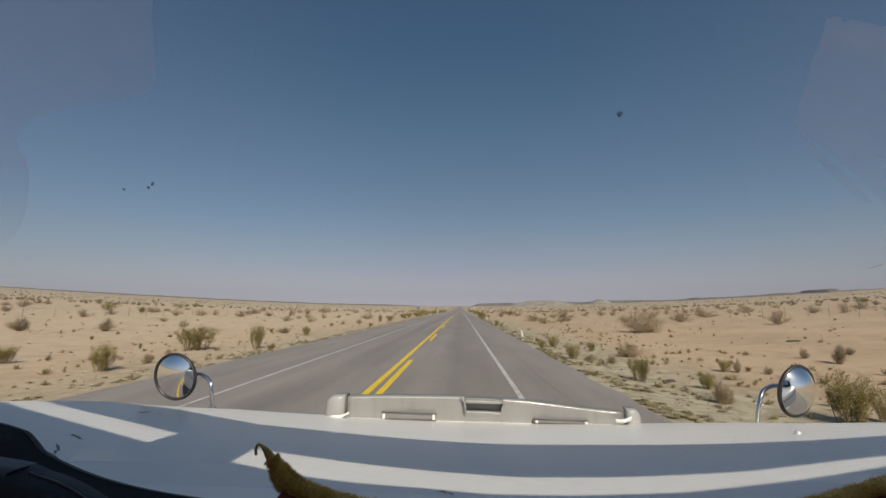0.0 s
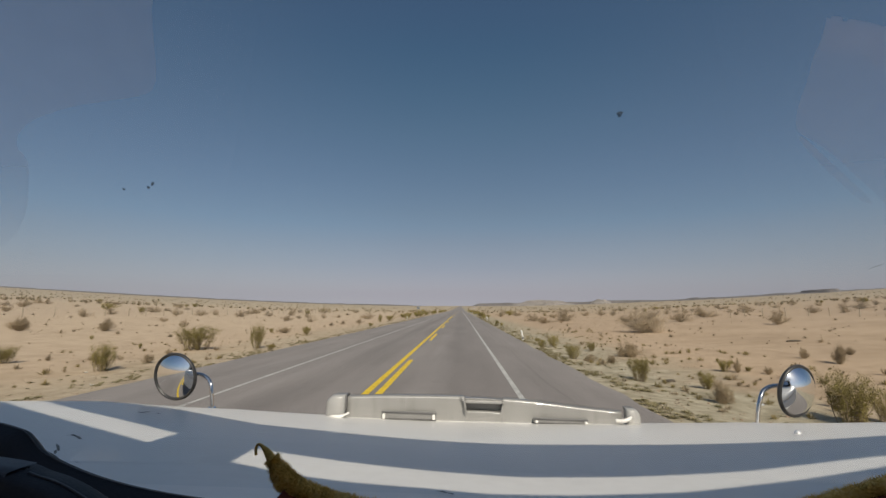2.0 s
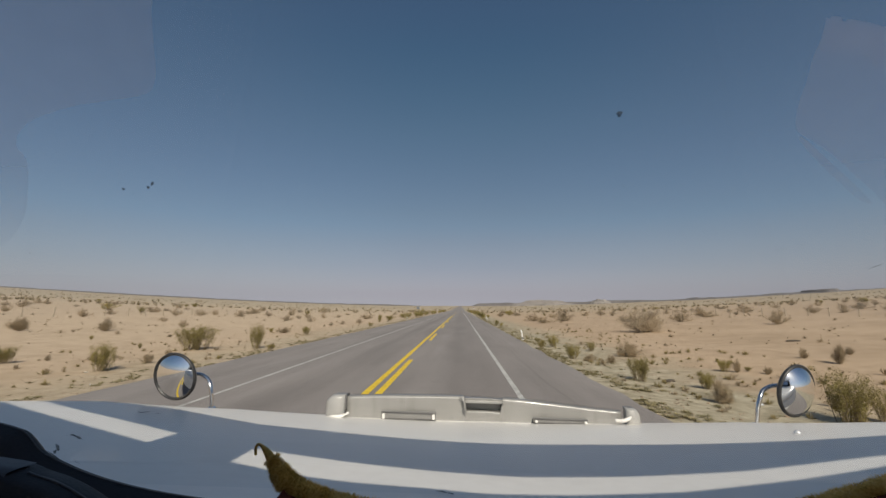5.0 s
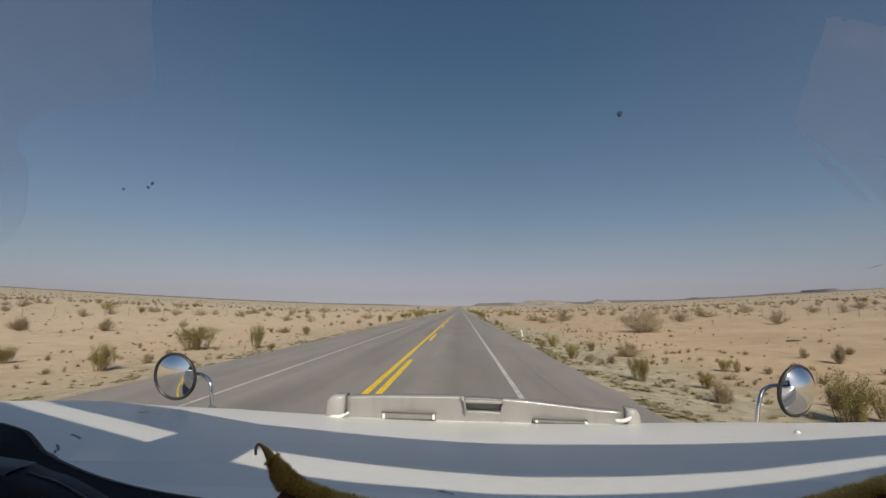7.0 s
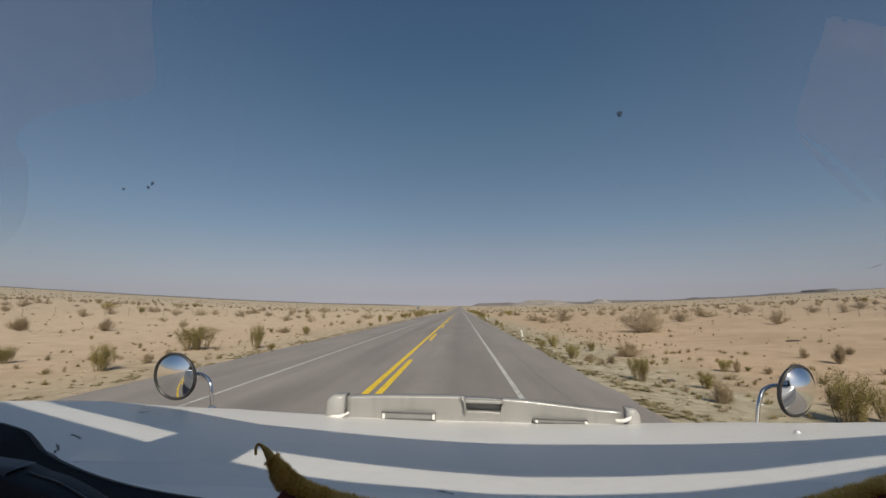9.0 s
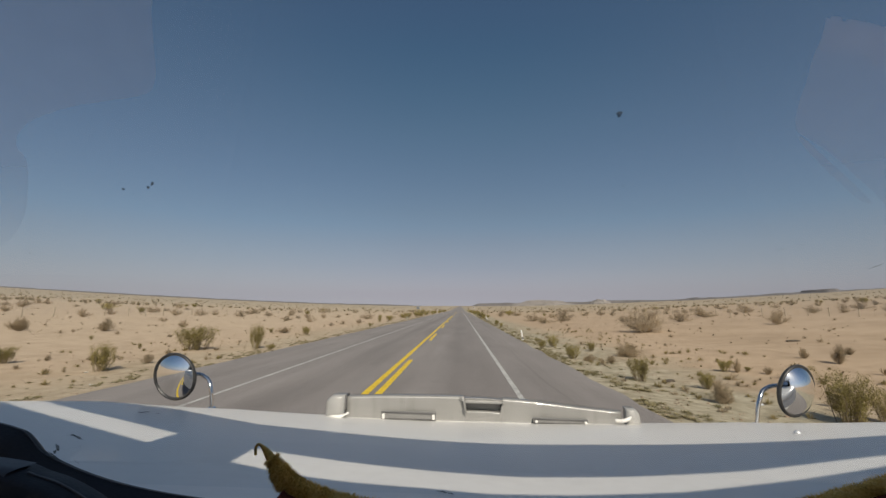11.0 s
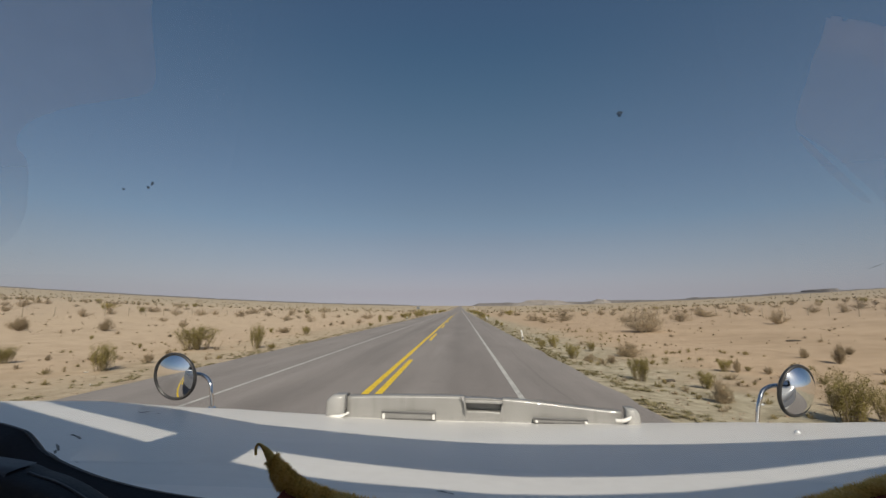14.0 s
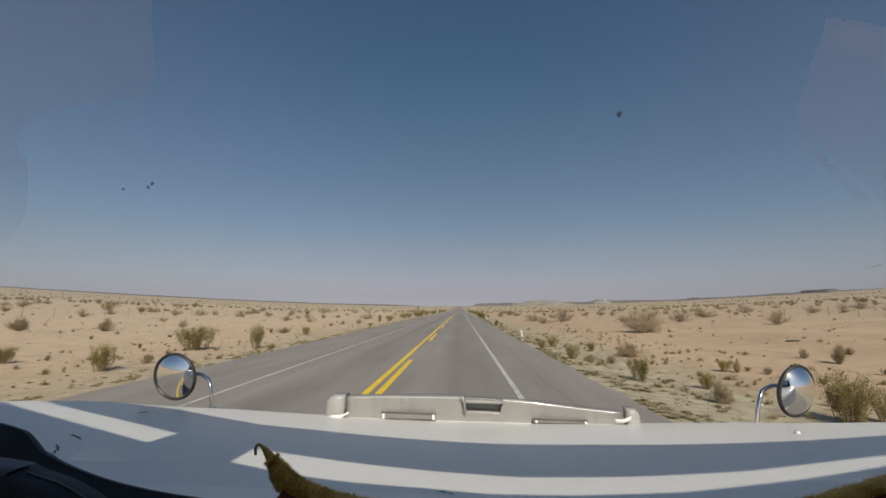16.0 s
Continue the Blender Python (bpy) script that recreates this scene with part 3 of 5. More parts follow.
for x0, x1, z0, z1 in ((-0.327, -0.098, -0.461, -0.4335), (0.306, 0.5265, -0.4615, -0.445)):
    yb = def_y((x0 + x1) / 2) - 0.034
    br = part("mounting_bracket", up(box(bmesh.new(), x0, x1, yb + 0.008, yb + 0.03, z0, z1, 0.002)), PLASTIC_MID, deflector, "grey recessed mounting bracket")
    part("rod", up(tube(bmesh.new(), [(x0, yb + 0.004, z1), (x1, yb + 0.004, z1 - 0.002)], 0.0022, 8)), PLASTIC_DARK, br, "thin dark rod", smooth=True)
    part("rod", up(tube(bmesh.new(), [(x0, yb + 0.004, z0), (x1, yb + 0.004, z0 - 0.001)], 0.0015, 8)), PLASTIC_DARK, br, "thin dark rod", smooth=True)
    for xe in (x0 + 0.004, x1 - 0.016):
        part("clamp", up(box(bmesh.new(), xe, xe + 0.012, yb - 0.004, yb + 0.02, z0 + 0.001, z1 - 0.005, 0.003)), PAINT, br, "bright end clamp")


def end_cap(x0, x1, top, out):
    """A rounded moulding that closes one end of the deflector; out: the side on which its corner is round."""
    rr = []
    for k in range(9):
        a = math.pi * k / 8
        wide = (x1 - x0) * (0.5 - 0.5 * math.cos(a))
        x = x0 + wide
        yb = def_y((x0 + x1) / 2) - 0.012 - 0.013 * math.sin(a)
        t = top - 0.026 * max(0.0, out * (x - (x0 + x1) / 2) / (x1 - x0) * 2) ** 2.2
        rr.append([(x, yb, -0.475), (x, yb - 0.002, -0.45), (x, yb, t - 0.012), (x, yb + 0.006, t - 0.003), (x, yb + 0.018, t)])
    return sheet(rr, (0, 0.03, 0))


part("end_cap", up(end_cap(-0.557, -0.480, -0.366, -1)), PLASTIC_PALE, deflector, smooth=True)
part("end_cap", up(end_cap(0.676, 0.733, -0.392, 1)), PLASTIC_PALE, deflector, smooth=True)
part("joint", up(box(bmesh.new(), -0.484, -0.474, 1.845, 1.90, -0.425, -0.3675, 0.002)), PLASTIC_DARK, deflector, "dark joint beside the end cap")
for pts in (((-0.530, 1.815, -0.452), (-0.515, 1.805, -0.446), (-0.485, 1.805, -0.444), (-0.455, 1.82, -0.432)), ((0.628, 1.83, -0.438), (0.655, 1.82, -0.436), (0.678, 1.82, -0.428), (0.69, 1.83, -0.422))):
    part("clip", up(tube(bmesh.new(), smooth_path(pts, 5), [0.008] * 12 + [0.005] * 4, 8)), PAINT, deflector, "bright plastic clip", smooth=True)


def fender_mirror(cx, cy, cz, turn, tilt, wide, bulge, arm):
    """Round convex mirror with a dark rim on a bent chrome arm."""
    m = Matrix.Translation((cx, cy, cz)) @ pose(0, 0, 0, tilt, 0, turn) @ Matrix.Diagonal((wide, 1, 1, 1))
    R, n, rings = 0.094, 40, 9
    # dome bulging towards the cab
    rr = []
    for j in range(rings + 1):
        q = max(R * j / rings, 0.0005)
        dep = math.sqrt(bulge ** 2 - q * q) - math.sqrt(bulge ** 2 - R * R)
        rr.append([m @ Vector((q * math.cos(2 * math.pi * i / n), -dep, q * math.sin(2 * math.pi * i / n))) for i in range(n + 1)])
    bm = sheet(rr)
    bmesh.ops.remove_doubles(bm, verts=bm.verts, dist=0.0002)
    bmesh.ops.recalc_face_normals(bm, faces=bm.faces)
    mir = part("fender_mirror", up(bm), MIRROR, truck, "round convex mirror with dark rim", smooth=True)
    bm = bmesh.new()
    rr = []
    for i in range(n + 1):
        a = 2 * math.pi * i / n
        rr.append([m @ Vector(((R + 0.0058 * math.cos(b)) * math.cos(a), 0.008 * math.sin(b), (R + 0.0058 * math.cos(b)) * math.sin(a))) for b in [2 * math.pi * k / 10 for k in range(11)]])
    part("rim", up(sheet(rr)), RIM, mir, "dark grey rim", smooth=True)
    rr = [[m @ Vector((q * math.cos(2 * math.pi * i / n), dy, q * math.sin(2 * math.pi * i / n))) for i in range(n + 1)] for q, dy in ((R, 0.004), (0.085, 0.016), (0.05, 0.026), (0.001, 0.03))]
    part("shell", up(sheet(rr)), CHROME, mir, "chrome mirror back", smooth=True)
    bm = bmesh.new()
    path = smooth_path(arm, 8)
    tube(bm, path, 0.0078, 10)
    part("arm", up(bm), CHROME, mir, "bent chrome tube arm", smooth=True)
    bm = bmesh.new()
    b = Vector(arm[-1])
    bmesh.ops.create_cone(bm, cap_ends=True, segments=18, radius1=0.024, radius2=0.015, depth=0.02, matrix=Matrix.Translation(b + Vector((0, 0, 0.012))))
    part("foot", up(bm), CHROME, mir)


q = 1.80
fender_mirror(-0.662 * q, q, -0.167 * q, -9, 7, 1.03, 0.165, [(-0.64 * q, q + 0.03, -0.164 * q), (-0.608 * q, q + 0.02, -0.163 * q), (-0.584 * q, q + 0.01, -0.175 * q), (-0.573 * q, q, -0.197 * q), (-0.568 * q, q, -0.245 * q)])
q = 1.72
fender_mirror(0.735 * q, q, -0.167 * q, 19, 8, 0.92, 0.12, [(0.71 * q, q + 0.03, -0.159 * q), (0.688 * q, q + 0.02, -0.161 * q), (0.668 * q, q + 0.01, -0.170 * q), (0.656 * q, q, -0.187 * q), (0.650 * q, q, -0.21 * q), (0.645 * q, q, -0.25 * q)])

# a polished bead, added where the hood only carries a reflected glint
bm = bmesh.new()
bmesh.ops.create_uvsphere(bm, u_segments=16, v_segments=10, radius=0.009, matrix=Matrix.Translation((0.972, 1.332, hood_z(0.972, 1.332))))
part("glint_bead", up(bm), GLINT_BEAD, truck, "small shiny bead standing in for a glint on the hood", smooth=True)

# cab: roof, sun visor, sides, rear wall, floor
SLOPE = math.tan(radians(SUN_HIGH)) / math.cos(radians(SUN_TURN))


def header_z(x, y, at):
    """Height at depth y of the line that the sun carries to height 'at' at 0.45 m ahead."""
    return at + SLOPE * (0.45 - y)


NX = [MID + (i / 90 - 0.5) * 2.3 for i in range(91)]
DRIFT = math.tan(radians(SUN_TURN))


# heights of unseen roof and visor edges, worked back from the hood's light stripes
def gap_low(x):
    return float(np.interp(x, (-1.13, -1.07, -0.944, -0.866, -0.714, -0.564, -0.247, -0.139, 0.015, 0.111, 0.259, 0.463, 0.706, 0.936), (0.33, 0.302, 0.245, 0.222, 0.174, 0.12, 0.021, 0.003, -0.007, -0.021, -0.016, 0.004, 0.057, 0.116)))


def gap_high(x):
    return float(np.interp(x, (-1.072, -0.943, -0.871, -0.729, -0.586, -0.322, -0.151, 0.034, 0.203, 0.438, 0.676, 0.877, 0.987), (0.386, 0.323, 0.306, 0.269, 0.222, 0.153, 0.12, 0.091, 0.073, 0.085, 0.111, 0.153, 0.172)))


def visor_top(x):
    return float(np.interp(x, (-0.883, -0.755, -0.442, -0.266, -0.001, 0.265, 0.574, 0.853, 1.037, 1.222), (0.483, 0.513, 0.421, 0.418, 0.385, 0.362, 0.365, 0.343, 0.33, 0.32)))


rows = [[(x, y, (1 - v) * header_z(x, 0.0, gap_low(x - DRIFT * 0.45)) + v * (0.52 - 0.05 * abs(x - MID) ** 3)) for x in NX] for y, v in ((0.0, 0), (-0.1, 0.35), (-0.3, 0.9), (-0.8, 1), (-1.54, 1))]
part("roof", up(sheet(rows, (0, 0, -0.035))), PAINT, truck, "white cab roof", smooth=True)
rows = []
for v in (0, 0.5, 1):
    rows.append([(x, -0.05 + 0.15 * v, header_z(x, -0.05, gap_high(x - DRIFT * 0.5)) * (1 - v) + header_z(x, 0.10, visor_top(x - DRIFT * 0.35)) * v) for x in [MID + (i / 110 - 0.5) * 2.64 for i in range(111)]])
visor = part("sun_visor", up(sheet(rows, (0, -0.008, 0.012))), PAINT, truck, "white outside sun visor above the windshield", smooth=True)
# unseen plate under the visor, shaped to break the light stripe on the hood
x0 = -0.437 + DRIFT * 0.5
bm = bmesh.new()
rr = [[(x0 - 0.143, -0.045, 0.46), (x0 + 0.064, -0.045, 0.46)], [(x0 - 0.122, -0.045, 0.72), (x0 + 0.086, -0.045, 0.72)]]
part("visor_blocker", up(sheet(rr, (0, -0.01, 0))), PAINT, visor)
for sx, out in ((MID - 1.15, -1), (MID + 1.11, 1)):
    bm = bmesh.new()
    box(bm, sx, sx + 0.04, -1.5, 0.58, -1.3, -0.22)
    box(bm, sx, sx + 0.04, -1.5, -0.95, -0.22, 0.47)
    box(bm, sx, sx + 0.04, -0.02, 0.06, -0.22, 0.47)
    box(bm, sx, sx + 0.04, -0.95, -0.02, 0.36, 0.47)
    part("cab_side", up(bm), PAINT, truck, "white cab side with window opening")
    xo = sx - 0.012 if out < 0 else sx + 0.052
    door = part("door", up(box(bmesh.new(), xo - 0.012, xo + 0.012, -0.98, 0.22, -1.22, -0.25, 0.008)), PAINT, truck, "white cab door")
    part("side_window", up(box(bmesh.new(), sx + 0.016, sx + 0.022, -0.95, -0.02, -0.22, 0.36)), TINTED, door, "dark tinted side window")
    part("handle", up(box(bmesh.new(), xo - 0.03 + 0.03 * (out > 0), xo + 0.03 * (out > 0), -0.9, -0.76, -0.42, -0.38, 0.008)), CHROME, door, "chrome handle")
# unseen dark panels, added so the white cab reflects less in the windshield
part("ceiling_blocker", up(sheet([[(MID + sx, y, z) for sx in (-1.08, 1.08)] for y, z in ((-0.3, 0.41), (-0.6, 0.43), (-1.47, 0.43))], (0, 0, 0.01))), RUBBER, truck, "unseen dark ceiling panel added to dim windshield reflections")
part("rear_blocker", up(box(bmesh.new(), MID - 1.08, MID + 1.08, -1.495, -1.48, -1.25, 0.43)), RUBBER, truck, "unseen dark rear panel added to dim windshield reflections")
part("cab_rear", up(box(bmesh.new(), MID - 1.15, MID + 1.15, -1.54, -1.5, -1.3, 0.56)), PAINT, truck)
# closes the cab's front unseen, added to keep the bright road out of reflections
part("firewall_blocker", up(box(bmesh.new(), MID - 1.1, MID + 1.1, 0.57, 0.59, -1.3, -0.32)), RUBBER, truck)
part("cab_floor", up(box(bmesh.new(), MID - 1.1, MID + 1.1, -1.5, 0.55, -1.3, -1.26)), RUBBER, truck)
rows = [[(MID + sx * (1.02 - 0.1 * v), 0.62 - 0.57 * v + 0.0 * sx, -0.25 + 0.67 * v) for sx in (-1, 1)] for v in (0, 1)]
pane = part("windshield", up(sheet(rows)), GLASS, truck, "slightly tinted clear windshield")
pane.visible_shadow = False


def dust_film(outline, mat, label, lift=0.003):
    """Dust left on the glass outside the wipers' sweep; places across the glass and from its foot (0) to its top (1)."""
    pts = smooth_path([(x, v, 0) for x, v in outline + outline[:1]], 5)[:-1]
    bm = bmesh.new()
    bm.faces.new([bm.verts.new((p.x, 0.62 - 0.57 * p.y - lift, -0.25 + 0.67 * p.y - lift * 0.8)) for p in pts])
    bmesh.ops.triangulate(bm, faces=bm.faces)
    film = part("dust_film", up(bm), mat, pane, label)
    film.visible_shadow = False


dust_film([(-0.306, 0.675), (-0.25, 0.675), (-0.199, 0.672), (-0.201, 0.654), (-0.206, 0.636), (-0.211, 0.616), (-0.217, 0.603), (-0.227, 0.596), (-0.251, 0.592), (-0.278, 0.588), (-0.302, 0.582),
           (-0.323, 0.574), (-0.337, 0.563), (-0.343, 0.551), (-0.341, 0.540), (-0.352, 0.515), (-0.37, 0.485), (-0.40, 0.455), (-0.46, 0.43), (-0.50, 0.52), (-0.42, 0.64)], FILM, "thin pale dust film")
dust_film([(0.222, 0.645), (0.224, 0.632), (0.224, 0.618), (0.226, 0.604), (0.227, 0.588), (0.230, 0.573), (0.236, 0.564), (0.257, 0.552), (0.285, 0.531), (0.312, 0.510), (0.335, 0.490), (0.36, 0.475), (0.40, 0.55), (0.35, 0.61), (0.29, 0.632), (0.26, 0.638)], FILM, "thin pale dust film")
dust_film([(0.2215, 0.646), (0.2285, 0.645), (0.2305, 0.634), (0.2300, 0.624), (0.2235, 0.625), (0.2225, 0.635)], FILM, "small smeared patch", 0.006)
dust_film([(0.232, 0.6445), (0.246, 0.642), (0.262, 0.6375), (0.276, 0.634), (0.290, 0.606), (0.272, 0.612), (0.259, 0.615), (0.253, 0.621), (0.240, 0.623), (0.231, 0.624)], FILM, "small smeared patch", 0.006)
dust_film([(0.234, 0.563), (0.239, 0.560), (0.257, 0.546), (0.283, 0.526), (0.307, 0.506), (0.300, 0.506), (0.280, 0.521), (0.260, 0.537), (0.245, 0.550), (0.236, 0.559)], FILM, "pale wiper streak", 0.006)


# dashboard, its rim dropping in one soft curve, with a raised instrument pod before it
def dash_z(x):
    return -0.152 - 0.010 * ease((x + 0.6) / 0.06) - 0.028 * ease((x + 0.555) / 0.04) - 0.055 * (1 - math.exp(-max(0.0, x + 0.515) / 0.12)) - 0.08 * ease((x + 0.2) / 0.3)


def pod_z(x):
    return -0.166 - 0.006 * ease((x + 0.53) / 0.08) - 0.008 * ease((x + 0.46) / 0.03) - 0.045 * ease((x + 0.44) / 0.13) - 0.1 * ease((x + 0.34) / 0.2)


dx = [-1.05 + 1.0 * i / 90 for i in range(91)] + [0.0 + 1.18 * i / 20 for i in range(21)]
rows = []
for y, drop in ((0.56, 0.25), (0.556, 0.005), (0.551, 0.001), (0.545, 0.0), (0.52, 0.012), (0.49, 0.05), (0.48, 0.4)):
    rows.append([(x, y, dash_z(x) - drop) for x in dx])
dash = part("dashboard", up(sheet(rows)), DASH, truck, "black vinyl dashboard", smooth=True)
dx = [-1.05 + 0.95 * i / 90 for i in range(91)]
rows = []
for y, drop in ((0.478, 0.2), (0.474, 0.003), (0.470, 0.0), (0.45, -0.001), (0.436, -0.001), (0.430, 0.002), (0.425, 0.012), (0.40, 0.03), (0.33, 0.055), (0.30, 0.30)):
    rows.append([(x, y, pod_z(x) - drop + 0.002 * math.sin(17 * x) * (drop > 0.02)) for x in dx])
part("instrument_pod", up(sheet(rows)), DASH, dash, "black instrument pod", smooth=True)
dx = [-1.0 + 0.548 * i / 30 for i in range(31)]
part("trim_strip", up(sheet([[(x, y, pod_z(x) + up_by) for x in dx] for y, up_by in ((0.468, 0.0025), (0.45, 0.0035), (0.437, 0.003), (0.4345, 0.0))])), DASH_EDGE, dash, "grey vinyl edge strip", smooth=True)
dx = [-0.445 + 0.15 * i / 20 for i in range(21)]
part("seam", up(tube(bmesh.new(), [(x, 0.452, pod_z(x) + 0.001) for x in dx], 0.0016, 6)), DASH_EDGE, dash, "grey edge seam", smooth=True)
part("rim_seam", up(tube(bmesh.new(), [(x, 0.5455, dash_z(x) - 0.0005) for x in [-0.62 + 0.5 * i / 60 for i in range(61)]], 0.0012, 6)), DASH_EDGE, dash, "grey edge seam", smooth=True)

# plush dash mat with a thick furry edge
random.seed(4)
mat = thing("dash_mat", "dark red plush dash mat with furry olive-gold edge", "dash mat", LEAN)
edge = [(-0.1600, 0.38, -0.1290), (-0.1530, 0.38, -0.1390), (-0.1420, 0.38, -0.1500), (-0.1210, 0.38, -0.1590), (-0.1, 0.38, -0.1640), (-0.0524, 0.38, -0.1700), (0.0867, 0.38, -0.1790),
        (0.2, 0.38, -0.1740), (0.267, 0.38, -0.1590), (0.3032, 0.38, -0.1475), (0.3431, 0.38, -0.1350), (0.40, 0.38, -0.116)]
path = smooth_path(edge, 10)
rad = [0.0040 + 0.0042 * ease(i / 18) - 0.0022 * ease((i - 72) / 18) + 0.0012 * noise.noise((i * 0.35, 0, 0)) for i in range(len(path))]
bm = tube(bmesh.new(), path, rad, 14)
part("edge_roll", up(bm), PLUSH, mat, "olive-gold furry edge", smooth=True)
fv, ff = [], []
for i in range(16000):
    k = random.randrange(len(path) - 1)
    p = path[k].lerp(path[k + 1], random.random())
    d = (path[k + 1] - path[k]).normalized()
    u = d.cross(Vector((0, 1, 0))).normalized()
    w = d.cross(u)
    a = random.uniform(0, 2 * math.pi)
    o = (math.cos(a) * u + math.sin(a) * w)
    tip = (o + 0.7 * Vector((random.uniform(-1, 1), random.uniform(-1, 1), random.uniform(-1, 1)))).normalized()
    b0 = p + o * rad[k] * 0.96
    s = d * 0.0003
    n0 = len(fv)
    ln = random.uniform(0.0015, 0.0042)
    fv += [b0 - s, b0 + s, b0 + tip * ln]
    ff.append((n0, n0 + 1, n0 + 2))
me = bpy.data.meshes.new("fur")
me.from_pydata([(v[0], v[1], v[2] + EYE) for v in fv], [], ff)
me.materials.append(PLUSH)
fur = new("fur", me)
fur.parent = mat
tagged(fur, kind="stuff")
bm = bmesh.new()
tube(bm, smooth_path([(-0.1590, 0.38, -0.1310), (-0.1645, 0.38, -0.1240), (-0.1690, 0.38, -0.1195), (-0.1725, 0.38, -0.1183), (-0.1742, 0.38, -0.1215), (-0.1738, 0.38, -0.1268)], 6), [0.0045 - 0.0033 * min(i / 12, 1) for i in range(31)], 8)
part("loose_thread", up(bm), PLUSH, mat, "curled loose thread", smooth=True)
rr = [[(p.x, p.y - 0.004 - 0.05 * k, p.z - 0.002 - 0.006 * k - 0.03 * (k > 2)) for p in path[18:]] for k in range(4)]
part("mat_cloth", up(sheet(rr, (0, 0, -0.004))), MAT_RED, mat, "dark red plush cloth", smooth=True)

# insect stains on the windshield
GN = Vector((0, 0.67, 0.57)).normalized()


def stain(x, y, z, size, seed, long=1.0, tilt=0.0):
    random.seed(seed)
    side = Vector((1, 0, 0))
    rise = side.cross(GN)
    if rise.z < 0:
        rise = -rise
    c = Vector((x, y, z)) - GN * 0.003
    bm = bmesh.new()
    n = 14
    ring = []
    for i in range(n):
        a = 2 * math.pi * i / n
        r = size * random.uniform(0.65, 1.2)
        u, v = r * long * math.cos(a), r * math.sin(a) / max(1, long * 0.7)
        ring.append(c + side * (u * math.cos(tilt) - v * math.sin(tilt)) + rise * (u * math.sin(tilt) + v * math.cos(tilt)))
    f = [bm.verts.new(p) for p in ring]
    top = bm.verts.new(c - GN * size * 0.25)
    for i in range(n):
        bm.faces.new((f[i], f[(i + 1) % n], top))
    up(bm)
    ob = part("insect_stain", bm, STAIN)
    ob.matrix_world = LEAN
    tagged(ob, "small dark dried insect stain on the windshield", "stain", group="stains on the windshield")


stain(0.1094, 0.2899, 0.1381, 0.0022, 1)
stain(-0.2736, 0.3278, 0.0934, 0.0013, 2)
stain(-0.2525, 0.3268, 0.0946, 0.0013, 3, 1.3, 0.7)
stain(-0.2475, 0.3246, 0.0973, 0.0015, 4, 1.6, 0.8)
stain(-0.5114, 0.5571, -0.1816, 0.0042, 21, 2.2, 1.2)
stain(-0.5210, 0.5640, -0.1895, 0.0028, 22, 2.0, 0.9)
stain(-0.5261, 0.5688, -0.1953, 0.0034, 23, 2.6, 1.9)
stain(-0.5311, 0.5789, -0.2072, 0.0020, 24, 3.0, 1.4)
stain(-0.4730, 0.5421, -0.1640, 0.0034, 25, 1.6, 2.2)
stain(-0.4782, 0.5393, -0.1606, 0.0022, 26, 1.8, 0.3)
stain(-0.4860, 0.5400, -0.1615, 0.0008, 27, 2.5, 0.2)
stain(-0.4794, 0.5545, -0.1786, 0.0008, 28)
stain(-0.5023, 0.5779, -0.2060, 0.0010, 29, 4.0, 2.2)
stain(-0.2667, 0.3304, 0.0904, 0.0006, 5)
stain(-0.2725, 0.3195, 0.1035, 0.0005, 6)
stain(0.1234, 0.3252, 0.0965, 0.0007, 7)
stain(0.1671, 0.337, 0.0826, 0.0006, 8)
stain(-0.388, 0.3689, 0.0452, 0.0008, 9)
stain(0.3451, 0.3715, 0.0421, 0.0011, 10, 5.5, 0.55)
stain(0.277, 0.3583, 0.0576, 0.0006, 11, 4.5, 0.35)
stain(0.2631, 0.3612, 0.0541, 0.0008, 12, 6.0, 0.15)


def smear(x, y, size, seed, long=1.0, tilt=0.0):
    """A thin mark on the hood's paint, for dry splashes and for a painted shadow notch."""
    random.seed(seed)
    bm = bmesh.new()
    n, pts = 16, []
    for i in range(n):
        a, r = 2 * math.pi * i / n, size * random.uniform(0.45, 1.25)
        u, v = r * long * math.cos(a), r * math.sin(a)
        px, py = x + u * math.cos(tilt) - v * math.sin(tilt), y + u * math.sin(tilt) + v * math.cos(tilt)
        pts.append(bm.verts.new((px, py, hood_z(px, py) + 0.0015)))
    c = bm.verts.new((x, y, hood_z(x, y) + 0.003))
    for i in range(n):
        bm.faces.new((pts[i], pts[(i + 1) % n], c))
    ob = part("dirt_shade_mark", up(bm), DIRT_SHADE)
    ob.matrix_world = LEAN
    tagged(ob, "thin grey-brown mark on white paint, for dry dirt and a painted shadow notch", "stain", group="dirt splashes on the hood")


for k, (x, y, size, long, tilt) in enumerate(((-0.913, 1.245, 0.01, 1.6, 0.2),
        (-0.914, 1.274, 0.008, 2, 0.4),
        (-0.884, 1.275, 0.004, 2.5, 0.3),
        (0.203, 1.591, 0.004, 1.2, 0.6),
        (0.800, 1.341, 0.003, 1.3, 0),
        # this and the next paint the dark notch at the shadow's tip
        (-0.028, 0.785, 0.0075, 2.6, -0.35),
        (-0.014, 0.777, 0.005, 2.0, -0.6),
        (-0.210, 0.927, 0.002, 1, 0))):
    smear(x, y, size * 0.7, 40 + k, long, tilt)

